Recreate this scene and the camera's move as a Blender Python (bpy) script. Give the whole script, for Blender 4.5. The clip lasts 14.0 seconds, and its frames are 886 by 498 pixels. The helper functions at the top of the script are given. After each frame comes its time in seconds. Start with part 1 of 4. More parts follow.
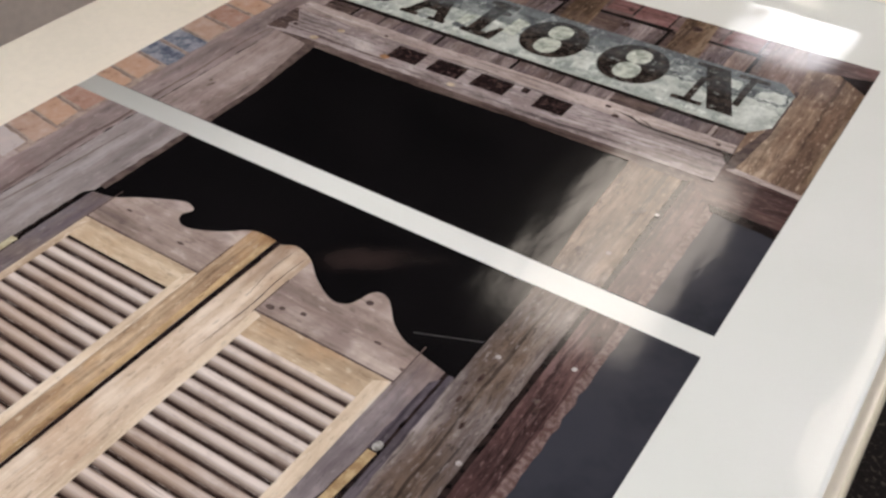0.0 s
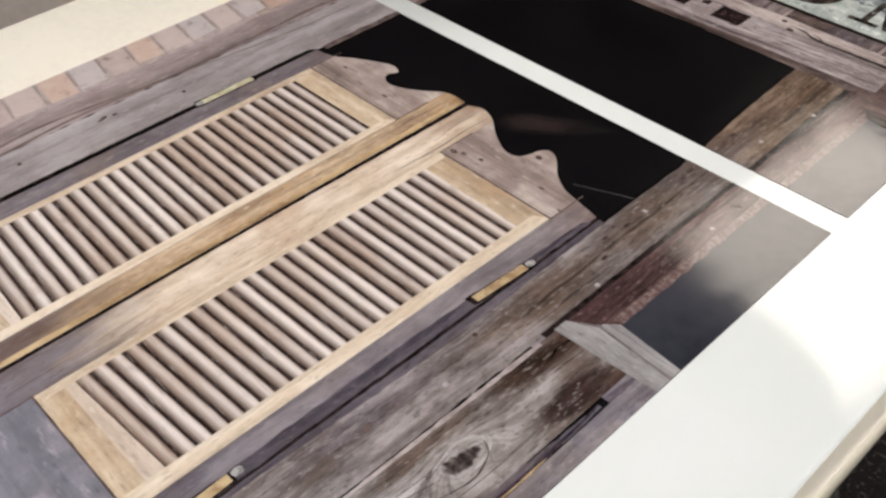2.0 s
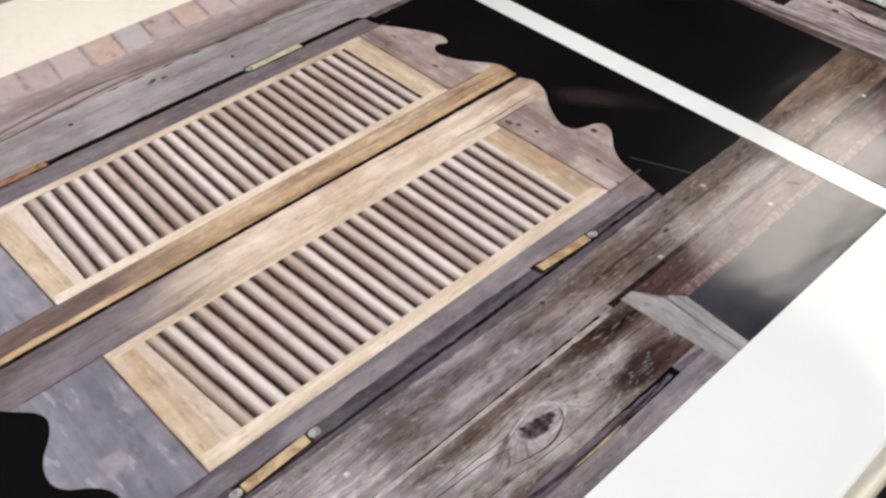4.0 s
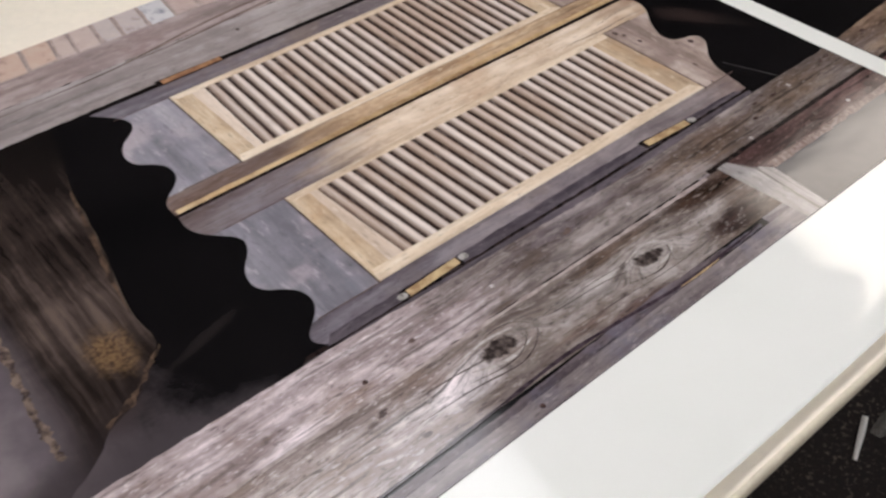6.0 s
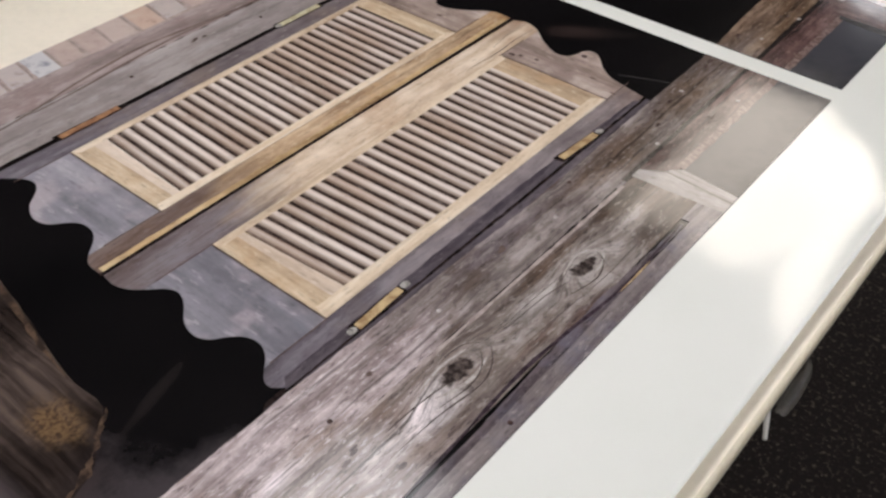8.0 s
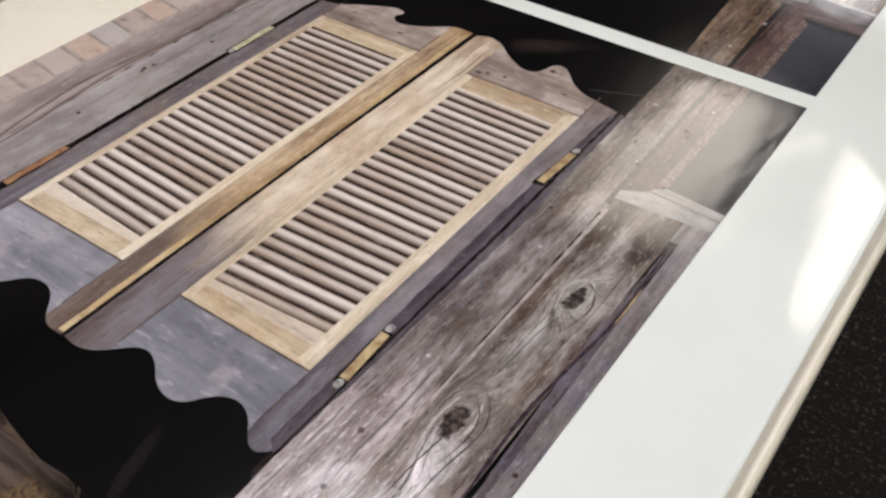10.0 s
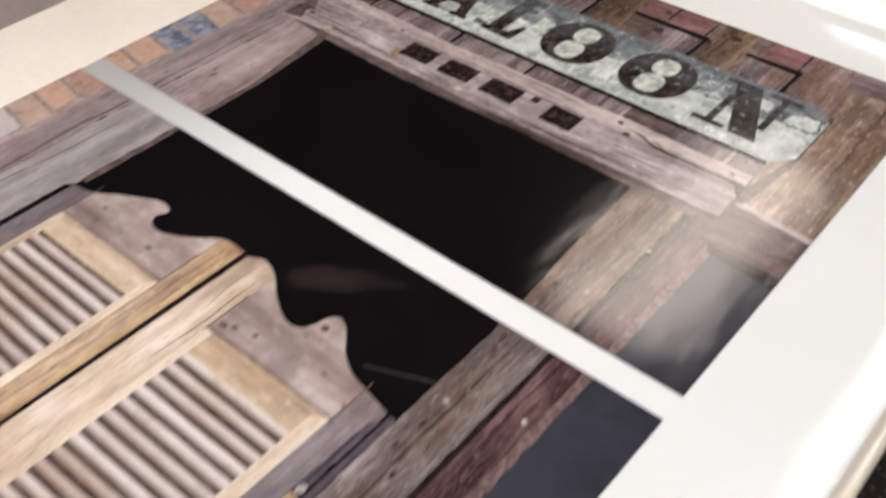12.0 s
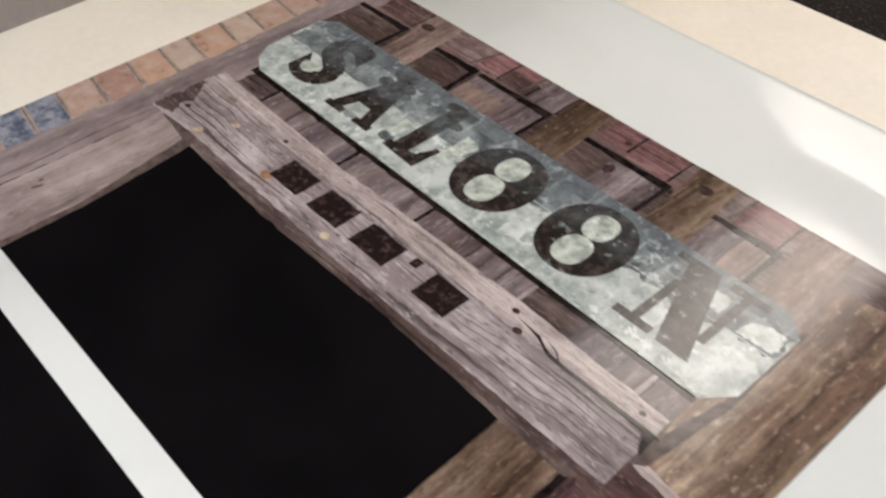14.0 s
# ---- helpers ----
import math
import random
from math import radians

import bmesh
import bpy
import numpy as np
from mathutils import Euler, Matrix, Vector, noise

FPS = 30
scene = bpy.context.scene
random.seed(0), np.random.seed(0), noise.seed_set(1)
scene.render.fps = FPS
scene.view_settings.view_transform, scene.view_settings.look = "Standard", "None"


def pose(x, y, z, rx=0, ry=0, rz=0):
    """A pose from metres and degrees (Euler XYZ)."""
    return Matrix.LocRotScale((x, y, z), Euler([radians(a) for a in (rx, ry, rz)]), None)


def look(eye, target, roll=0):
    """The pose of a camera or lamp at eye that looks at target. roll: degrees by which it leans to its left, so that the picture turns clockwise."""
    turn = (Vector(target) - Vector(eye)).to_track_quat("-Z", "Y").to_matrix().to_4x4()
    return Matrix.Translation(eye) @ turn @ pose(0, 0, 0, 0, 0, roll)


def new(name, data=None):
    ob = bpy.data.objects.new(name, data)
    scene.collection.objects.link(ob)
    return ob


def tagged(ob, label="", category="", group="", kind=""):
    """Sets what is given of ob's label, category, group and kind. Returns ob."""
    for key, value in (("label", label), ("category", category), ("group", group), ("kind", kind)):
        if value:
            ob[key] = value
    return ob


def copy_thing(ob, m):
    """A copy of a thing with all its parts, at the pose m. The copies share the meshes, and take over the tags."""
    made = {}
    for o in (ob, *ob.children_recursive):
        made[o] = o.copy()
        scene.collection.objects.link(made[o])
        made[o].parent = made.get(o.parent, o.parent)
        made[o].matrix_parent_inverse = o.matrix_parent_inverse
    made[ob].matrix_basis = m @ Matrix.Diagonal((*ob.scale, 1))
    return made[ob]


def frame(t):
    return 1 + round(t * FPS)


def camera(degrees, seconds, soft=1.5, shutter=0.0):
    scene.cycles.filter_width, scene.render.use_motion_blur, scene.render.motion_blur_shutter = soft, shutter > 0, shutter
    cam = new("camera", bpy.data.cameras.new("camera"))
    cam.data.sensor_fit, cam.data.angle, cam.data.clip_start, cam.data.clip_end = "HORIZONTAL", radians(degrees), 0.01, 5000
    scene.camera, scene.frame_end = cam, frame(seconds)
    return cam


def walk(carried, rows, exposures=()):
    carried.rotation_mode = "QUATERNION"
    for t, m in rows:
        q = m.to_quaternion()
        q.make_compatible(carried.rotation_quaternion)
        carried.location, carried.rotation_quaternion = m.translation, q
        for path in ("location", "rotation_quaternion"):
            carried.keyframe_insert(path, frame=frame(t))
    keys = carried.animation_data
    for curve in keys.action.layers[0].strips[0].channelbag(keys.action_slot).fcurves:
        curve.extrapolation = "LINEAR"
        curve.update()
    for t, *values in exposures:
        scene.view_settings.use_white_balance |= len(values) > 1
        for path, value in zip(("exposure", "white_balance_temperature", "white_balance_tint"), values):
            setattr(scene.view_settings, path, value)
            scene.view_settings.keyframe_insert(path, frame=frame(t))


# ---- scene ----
cam = camera(49.5, 14.0, soft=2.55, shutter=0.6)
PATH = [
    (0, (1.16, -0.78, 1.563), (0.322, 0.481, 0.257), 0.2),
    (0.5, (1.199, -0.798, 1.574), (0.337, 0.462, 0.282), 0.2),
    (1, (1.287, -0.859, 1.569), (0.315, 0.318, 0.276), 0.4),
    (1.5, (1.326, -0.91, 1.56), (0.246, 0.101, 0.214), -1.3),
    (2, (1.308, -0.943, 1.57), (0.222, 0.05, 0.215), -2.1),
    (4.5, (1.247, -1.072, 1.552), (0.214, -0.07, 0.163), 0.4),
    (5, (1.246, -1.143, 1.544), (0.188, -0.165, 0.157), -1.0),
    (5.5, (1.31, -1.204, 1.55), (0.23, -0.233, 0.175), 0.4),
    (6, (1.376, -1.262, 1.573), (0.262, -0.333, 0.195), -1.1),
    (6.5, (1.344, -1.293, 1.584), (0.262, -0.3, 0.226), -1.1),
    (7, (1.334, -1.312, 1.583), (0.294, -0.253, 0.243), -0.9),
    (7.5, (1.331, -1.326, 1.579), (0.343, -0.213, 0.243), -0.0),
    (10, (1.233, -1.295, 1.573), (0.392, -0.073, 0.231), 0.9),
    (10.5, (1.25, -1.148, 1.581), (0.361, 0.049, 0.248), -1.1),
    (11, (1.288, -0.96, 1.587), (0.334, 0.186, 0.254), -1.0),
    (11.5, (1.278, -0.812, 1.571), (0.322, 0.29, 0.203), -0.5),
    (12, (1.216, -0.614, 1.584), (0.259, 0.48, 0.21), -0.9),
    (12.5, (1.185, -0.451, 1.58), (0.219, 0.62, 0.194), -2.4),
    (13, (1.196, -0.277, 1.579), (0.173, 0.728, 0.185), -1.9),
    (13.5, (1.196, -0.17, 1.564), (0.131, 0.771, 0.157), -1.0),
    (14, (1.147, -0.134, 1.542), (0.067, 0.803, 0.143), -1.2),
]
walk(cam, [(t, look(eye, target, roll)) for t, eye, target, roll in PATH],
     [(0, 0.07, 6480, 11), (0.5, 0.12, 6480, 11), (1.0, 0.10, 6530, 12), (1.5, 0.2, 6500, 10), (2.0, 0.27, 6450, 9), (4.5, 0.36, 6300, 10), (5.0, 0.38, 6350, 10),
      (5.5, 0.40, 6350, 10), (6.0, 0.08, 6450, 11), (6.5, 0.03, 6500, 10), (7.5, 0.02, 6500, 10), (10.0, 0.12, 6400, 8), (10.5, 0.10, 6380, 9), (11.0, 0.24, 6450, 10),
      (11.5, 0.34, 6450, 13), (12.0, 0.43, 6420, 13), (12.5, 0.56, 6330, 11), (13.0, 0.64, 6350, 10), (13.5, 0.31, 6340, 10), (14.0, 0.25, 6330, 10)])

# ---- light: a room with recessed ceiling panels, some only added for fill, no daylight ----
world = bpy.data.worlds.new("world")
scene.world = world
world.use_nodes = True
world.node_tree.nodes["Background"].inputs["Color"].default_value = (0.9, 0.95, 1.0, 1)
world.node_tree.nodes["Background"].inputs["Strength"].default_value = 0.02
PANEL_GLOW = 10.2
CEIL = 2.35
ZT = 0.8            # height of the table top
RIGHT, TOP, LEFT, FAR = 1.19, 1.095, -0.195, -1.95   # table edges
SHEET_R, SHEET_T, SHEET_B = 1.163, 0.885, -1.6       # sheet edges; its left edge is x = 0
PIC_T, GAP_T, GAP_B, PIC_B = 0.683, 0.0, -0.038, -1.5  # printed pictures and the bare strip between them


# ---- materials ----
def lin(c):
    return tuple((v / 255 / 12.92 if v < 10.3 else ((v / 255 + 0.055) / 1.055) ** 2.4) for v in c) + (1.0,)


class Nodes:
    """A small wrapper to write node materials in few lines."""

    def __init__(self, name):
        self.m = bpy.data.materials.new(name)
        self.m.use_nodes = True
        self.t = self.m.node_tree
        self.b = self.t.nodes["Principled BSDF"]
        self.pos = self.t.nodes.new("ShaderNodeNewGeometry").outputs["Position"]

    def add(self, kind, **props):
        n = self.t.nodes.new(kind)
        for k, v in props.items():
            if k == "operation":
                n.operation = v
            elif k == "blend_type":
                n.blend_type = v
            elif k == "data_type":
                n.data_type = v
        return n

    def link(self, a, b):
        self.t.links.new(a, b)

    def put(self, sock, v):
        if isinstance(v, bpy.types.NodeSocket):
            self.link(v, sock)
        else:
            sock.default_value = v

    def math(self, op, a, b=0.0, c=0.0):
        n = self.add("ShaderNodeMath", operation=op)
        for s, v in zip(n.inputs, (a, b, c)):
            self.put(s, v)
        return n.outputs[0]

    def vec(self, op, a, b):
        n = self.add("ShaderNodeVectorMath", operation=op)
        self.put(n.inputs[0], a)
        self.put(n.inputs[1], b)
        return n.outputs["Value"] if op in ("LENGTH", "DOT_PRODUCT") else n.outputs[0]

    def noise(self, vec, scale, detail=4.0, rough=0.6, dist=0.0, colour=False):
        n = self.add("ShaderNodeTexNoise")
        self.put(n.inputs["Vector"], vec)
        n.inputs["Scale"].default_value = scale
        n.inputs["Detail"].default_value = detail
        n.inputs["Roughness"].default_value = rough
        n.inputs["Distortion"].default_value = dist
        return n.outputs["Color" if colour else 0]

    def ramp(self, fac, stops):
        n = self.add("ShaderNodeValToRGB")
        e = n.color_ramp.elements
        while len(e) < len(stops):
            e.new(0.5)
        for el, (p, c) in zip(e, stops):
            el.position = p
            el.color = c
        self.put(n.inputs[0], fac)
        return n.outputs[0]

    def mix(self, fac, a, b, blend="MIX"):
        n = self.add("ShaderNodeMix", data_type="RGBA", blend_type=blend)
        self.put(n.inputs[0], fac)
        self.put(n.inputs[6], a)
        self.put(n.inputs[7], b)
        return n.outputs[2]

    def smooth(self, v, lo, hi, a=0.0, b=1.0):
        n = self.add("ShaderNodeMapRange")
        n.interpolation_type = "SMOOTHSTEP"
        for s, x in zip(n.inputs[:5], (v, lo, hi, a, b)):
            self.put(s, x)
        return n.outputs[0]

    def rand(self):
        return self.add("ShaderNodeObjectInfo").outputs["Random"]

    def bump(self, height, strength, dist):
        n = self.add("ShaderNodeBump")
        n.inputs["Strength"].default_value = strength
        n.inputs["Distance"].default_value = dist
        self.put(n.inputs["Height"], height)
        self.link(n.outputs[0], self.b.inputs["Normal"])

    def film(self, rough=0.105):
        """The glossy film over the whole print: smooth, with slow waves and a faint orange peel."""
        slow = self.noise(self.vec("MULTIPLY", self.pos, (7.0, 2.6, 1.0)), 1.0, 2.0, 0.45)
        fine = self.noise(self.vec("MULTIPLY", self.pos, (42.0, 18.0, 1.0)), 1.0, 2.0, 0.5)
        peel = self.noise(self.pos, 120.0, 1.0, 0.5)
        low = self.math("ADD", self.math("MULTIPLY", fine, 0.05), self.math("MULTIPLY", peel, 0.007))
        self.bump(self.math("ADD", self.math("MULTIPLY", slow, 0.7), low), 1.0, 0.0042)
        self.b.inputs["Roughness"].default_value = rough
        self.b.inputs["IOR"].default_value = 1.325

    def done(self, colour):
        self.put(self.b.inputs["Base Color"], colour)
        return self.m


def print_wood(name, dark, mid, light, along="v", grain=1.0, crack=0.6, tint=None, knots=(), ends=None, fleck=0.0, stain=None, patches=()):
    """Ink of a printed photograph of weathered timber."""
    k = Nodes(name)
    warp = k.vec("SUBTRACT", k.noise(k.pos, 5.0, 3.0, colour=True), (0.5, 0.5, 0.5))
    p = k.vec("ADD", k.pos, k.vec("MULTIPLY", warp, (0.02, 0.02, 0.0)))
    swirl = None
    for (kx, ky, rx, ry) in knots:
        d = k.vec("LENGTH", k.vec("MULTIPLY", k.vec("SUBTRACT", p, (kx, ky, ZT)), (1 / rx, 1 / ry, 0.0)), (0, 0, 0))
        swirl = d if swirl is None else k.math("MINIMUM", swirl, d)
    if swirl is not None:  # the grain bends round the knots
        push = k.math("MULTIPLY", k.smooth(swirl, 0.4, 3.0, 1.0, 0.0), 0.022)
        comb = k.add("ShaderNodeCombineXYZ")
        k.put(comb.inputs[0], push)
        p = k.vec("ADD", p, comb.outputs[0])
    way = (lambda a, b: (a * grain, b * grain, 1.0)) if along == "v" else (lambda a, b: (b * grain, a * grain, 1.0))
    g = k.smooth(k.noise(k.vec("MULTIPLY", p, way(95.0, 6.0)), 1.0, 6.0, 0.62), 0.34, 0.66)
    band = k.smooth(k.noise(k.vec("MULTIPLY", p, way(26.0, 2.2)), 1.0, 4.0, 0.6), 0.34, 0.66)
    blot = k.smooth(k.noise(k.pos, 13.0, 6.0, 0.66), 0.34, 0.66)
    r = k.math("MULTIPLY", k.math("SUBTRACT", k.rand(), 0.5), 0.14)
    mott = k.smooth(k.noise(k.vec("MULTIPLY", p, way(38.0, 11.0)), 1.0, 7.0, 0.74), 0.36, 0.64)
    f = k.math("ADD", k.math("ADD", k.math("MULTIPLY", g, 0.25), k.math("MULTIPLY", band, 0.34)), k.math("ADD", k.math("MULTIPLY", blot, 0.19), r))
    f = k.math("ADD", f, k.math("MULTIPLY", mott, 0.22))
    c = k.ramp(f, [(0.12, lin(dark)), (0.42, lin([(a + 2 * b) / 3 for a, b in zip(dark, mid)])), (0.60, lin(mid)), (0.92, lin(light))])
    if tint:
        c = k.mix(k.smooth(k.noise(k.pos, 11.0, 4.0), 0.50, 0.68, 0.0, 0.7), c, lin(tint))
    if stain:  # weathered patches of another hue, drawn out along the grain
        wet = k.noise(k.vec("ADD", k.vec("MULTIPLY", p, way(21.0, 5.0)), (4.0, 7.0, 0.0)), 1.0, 6.0, 0.7)
        c = k.mix(k.smooth(wet, 0.49, 0.64, 0.0, stain[1]), c, lin(stain[0]))
    for (sx, sy, rx, ry, tone, amount) in patches:  # single stains and bleached spots
        d = k.vec("LENGTH", k.vec("MULTIPLY", k.vec("SUBTRACT", p, (sx, sy, ZT)), (1 / rx, 1 / ry, 0.0)), (0, 0, 0))
        d = k.math("ADD", d, k.math("MULTIPLY", k.math("SUBTRACT", k.noise(k.vec("MULTIPLY", p, way(110.0, 22.0)), 1.0, 5.0, 0.7), 0.5), 1.5))
        c = k.mix(k.smooth(d, 1.15, 0.35, 0.0, amount), c, k.mix(mott, lin([v * 0.72 for v in tone]), lin([min(255, v * 1.2) for v in tone])))
    cr = k.noise(k.vec("MULTIPLY", p, way(150.0, 3.2)), 1.0, 4.0, 0.6)
    c = k.mix(k.math("MULTIPLY", k.smooth(cr, 0.57, 0.66), crack), c, lin([v * 0.36 for v in dark]))
    hair = k.noise(k.vec("MULTIPLY", p, way(240.0, 3.0)), 1.0, 2.0, 0.5)
    c = k.mix(k.math("MULTIPLY", k.smooth(k.math("ABSOLUTE", k.math("SUBTRACT", hair, 0.5)), 0.035, 0.0), 0.45 * crack), c, lin([v * 0.55 for v in dark]))
    gouge = k.noise(k.vec("MULTIPLY", p, way(210.0, 34.0)), 1.0, 5.0, 0.72)
    c = k.mix(k.math("MULTIPLY", k.smooth(gouge, 0.575, 0.63), 0.7 * crack), c, lin([v * 0.55 for v in dark]))
    c = k.mix(k.math("MULTIPLY", k.smooth(gouge, 0.42, 0.36), 0.5 * crack), c, lin(light))
    pit = k.noise(k.vec("MULTIPLY", k.pos, way(330.0, 95.0)), 1.0, 3.0, 0.6)
    c = k.mix(k.math("MULTIPLY", k.smooth(pit, 0.58, 0.72), 0.6 * crack + 0.2), c, lin([v * 0.45 for v in dark]))
    c = k.mix(k.math("MULTIPLY", k.smooth(pit, 0.42, 0.30), 0.45), c, lin(light))
    if fleck:  # bare chips of pale wood
        chip = k.smooth(k.noise(k.vec("MULTIPLY", k.pos, way(140.0, 60.0)), 1.0, 4.0, 0.7), 0.60, 0.66)
        c = k.mix(k.math("MULTIPLY", k.math("MULTIPLY", chip, k.smooth(k.noise(k.pos, 9.0, 2.0), 0.42, 0.62)), fleck), c, lin((212, 199, 193)))
    if ends:  # the photographed timber changes tone towards its ends; jamb and knotty also carry painted glare
        lo, hi, low_tone, high_tone = ends
        sep = k.add("ShaderNodeSeparateXYZ")
        k.put(sep.inputs[0], k.pos)
        y = k.math("ADD", sep.outputs[1], k.math("MULTIPLY", k.math("SUBTRACT", k.noise(k.vec("MULTIPLY", k.pos, way(40.0, 6.0)), 1.0, 3.0), 0.5), 0.35))
        c = k.mix(k.smooth(y, lo + 0.10, lo - 0.06), c, lin(low_tone), "MULTIPLY")
        c = k.mix(k.smooth(y, hi - 0.08, hi + 0.08), c, lin(high_tone), "MULTIPLY")
    if swirl is not None:
        wob = k.math("ADD", swirl, k.math("MULTIPLY", k.math("SUBTRACT", k.noise(k.pos, 30.0, 2.5, 0.5), 0.38), 1.5))
        ring = k.math("SINE", k.math("MULTIPLY", k.math("ADD", wob, k.math("MULTIPLY", k.noise(k.pos, 70.0, 3.0), 0.8)), 12.0))
        c = k.mix(k.math("MULTIPLY", k.smooth(swirl, 2.8, 1.0), k.smooth(ring, 0.4, 1.0, 0.0, 0.22)), c, lin([v * 0.5 for v in dark]))
        c = k.mix(k.math("MULTIPLY", k.smooth(swirl, 2.2, 1.0), k.smooth(ring, 0.4, -0.9, 0.14, 0.30)), c, lin(light))
        c = k.mix(k.smooth(k.math("ADD", wob, k.math("MULTIPLY", k.math("SUBTRACT", k.noise(k.pos, 120.0, 4.0, 0.7), 0.5), 0.9)), 1.15, 0.75), c, k.mix(k.smooth(k.noise(k.pos, 120.0, 4.0), 0.38, 0.66), lin((46, 39, 37)), lin((98, 87, 82))))
    k.film()
    return k.done(c)


def print_plain(name, a, b, scale=30.0, lo=0.35, hi=0.65, detail=5.0):
    """Ink of two mottled tones."""
    k = Nodes(name)
    c = k.mix(k.smooth(k.noise(k.pos, scale, detail, 0.65), lo, hi), lin(a), lin(b))
    k.film()
    return k.done(c)


def print_tones(name, tones, scale=40.0):
    """Ink of pieces that each take another tone, with mottling."""
    k = Nodes(name)
    n = len(tones)
    r = k.ramp(k.rand(), [(i / n, lin(t)) for i, t in enumerate(tones)])
    r.node.color_ramp.interpolation = "CONSTANT"
    m = k.noise(k.pos, scale, 5.0, 0.65)
    c = k.mix(k.smooth(m, 0.42, 0.75, 0.0, 0.45), r, lin((205, 190, 178)))
    c = k.mix(k.smooth(m, 0.45, 0.25, 0.0, 0.6), c, lin((92, 66, 58)))
    k.film()
    return k.done(c)


def print_paint(name, a, b, chip, dark, scale=26.0):
    """Ink of old chipped paint: two mottled tones, pale chips and dark specks with crisp edges."""
    k = Nodes(name)
    c = k.mix(k.smooth(k.noise(k.pos, scale, 7.0, 0.68), 0.36, 0.68), lin(a), lin(b))
    drag = k.noise(k.vec("MULTIPLY", k.pos, (90.0, 16.0, 1.0)), 1.0, 4.0, 0.6)
    c = k.mix(k.smooth(drag, 0.55, 0.70, 0.0, 0.45), c, lin(chip))
    where = k.smooth(k.noise(k.pos, 14.0, 3.0), 0.40, 0.60)
    c = k.mix(k.math("MULTIPLY", k.smooth(k.noise(k.pos, 75.0, 6.0, 0.72), 0.55, 0.60), k.math("MULTIPLY", where, 0.8)), c, lin(chip))
    c = k.mix(k.math("MULTIPLY", k.smooth(k.noise(k.vec("ADD", k.pos, (3.0, 1.0, 0.0)), 95.0, 6.0, 0.75), 0.60, 0.66), 0.65), c, lin(dark))
    k.film()
    return k.done(c)


def print_letter(name):
    """Ink of old dark lettering, worn thin on the upper half of the sign, most of all on its first letters."""
    k = Nodes(name)
    c = k.mix(k.smooth(k.noise(k.pos, 60.0, 5.0, 0.65), 0.42, 0.72), lin((40, 34, 31)), lin((84, 74, 67)))
    sep = k.add("ShaderNodeSeparateXYZ")
    k.put(sep.inputs[0], k.pos)
    first = k.smooth(sep.outputs[0], 0.50, 0.43, 0.30, 0.56)
    thin = k.smooth(k.noise(k.pos, 24.0, 6.0, 0.7), 0.30, 0.56, 0.2, 1.0)
    worn = k.math("MULTIPLY", k.math("MULTIPLY", k.smooth(sep.outputs[1], 0.470, 0.512), thin), first)
    c = k.mix(worn, c, k.mix(k.smooth(k.noise(k.pos, 55.0, 5.0, 0.7), 0.4, 0.65), lin((86, 90, 92)), lin((122, 128, 128))))
    c = k.mix(k.smooth(k.noise(k.pos, 85.0, 6.0, 0.72), 0.60, 0.65, 0.0, 0.6), c, lin((166, 172, 166)))
    k.film()
    return k.done(c)


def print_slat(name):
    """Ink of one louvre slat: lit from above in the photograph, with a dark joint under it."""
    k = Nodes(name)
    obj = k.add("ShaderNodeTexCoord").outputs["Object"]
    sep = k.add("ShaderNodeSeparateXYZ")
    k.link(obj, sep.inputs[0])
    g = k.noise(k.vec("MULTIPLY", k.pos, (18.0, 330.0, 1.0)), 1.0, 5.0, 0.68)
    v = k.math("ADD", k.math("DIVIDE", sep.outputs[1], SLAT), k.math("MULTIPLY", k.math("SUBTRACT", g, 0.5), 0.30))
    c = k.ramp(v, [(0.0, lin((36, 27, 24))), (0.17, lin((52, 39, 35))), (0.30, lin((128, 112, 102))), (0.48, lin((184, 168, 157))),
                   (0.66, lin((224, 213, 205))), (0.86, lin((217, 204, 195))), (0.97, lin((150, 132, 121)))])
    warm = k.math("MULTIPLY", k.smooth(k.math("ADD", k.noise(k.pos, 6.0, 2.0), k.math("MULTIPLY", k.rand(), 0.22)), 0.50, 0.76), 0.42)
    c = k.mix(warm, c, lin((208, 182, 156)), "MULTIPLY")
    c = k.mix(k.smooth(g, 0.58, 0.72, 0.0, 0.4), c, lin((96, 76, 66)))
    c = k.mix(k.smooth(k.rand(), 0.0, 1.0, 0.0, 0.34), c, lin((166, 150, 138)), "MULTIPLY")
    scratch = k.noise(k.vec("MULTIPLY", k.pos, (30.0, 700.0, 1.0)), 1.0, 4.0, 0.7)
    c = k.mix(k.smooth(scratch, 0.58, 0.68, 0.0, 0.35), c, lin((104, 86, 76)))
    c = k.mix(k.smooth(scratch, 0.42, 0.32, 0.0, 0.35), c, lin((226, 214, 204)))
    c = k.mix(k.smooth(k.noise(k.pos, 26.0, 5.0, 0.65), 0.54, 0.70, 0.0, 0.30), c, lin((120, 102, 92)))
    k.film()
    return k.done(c)


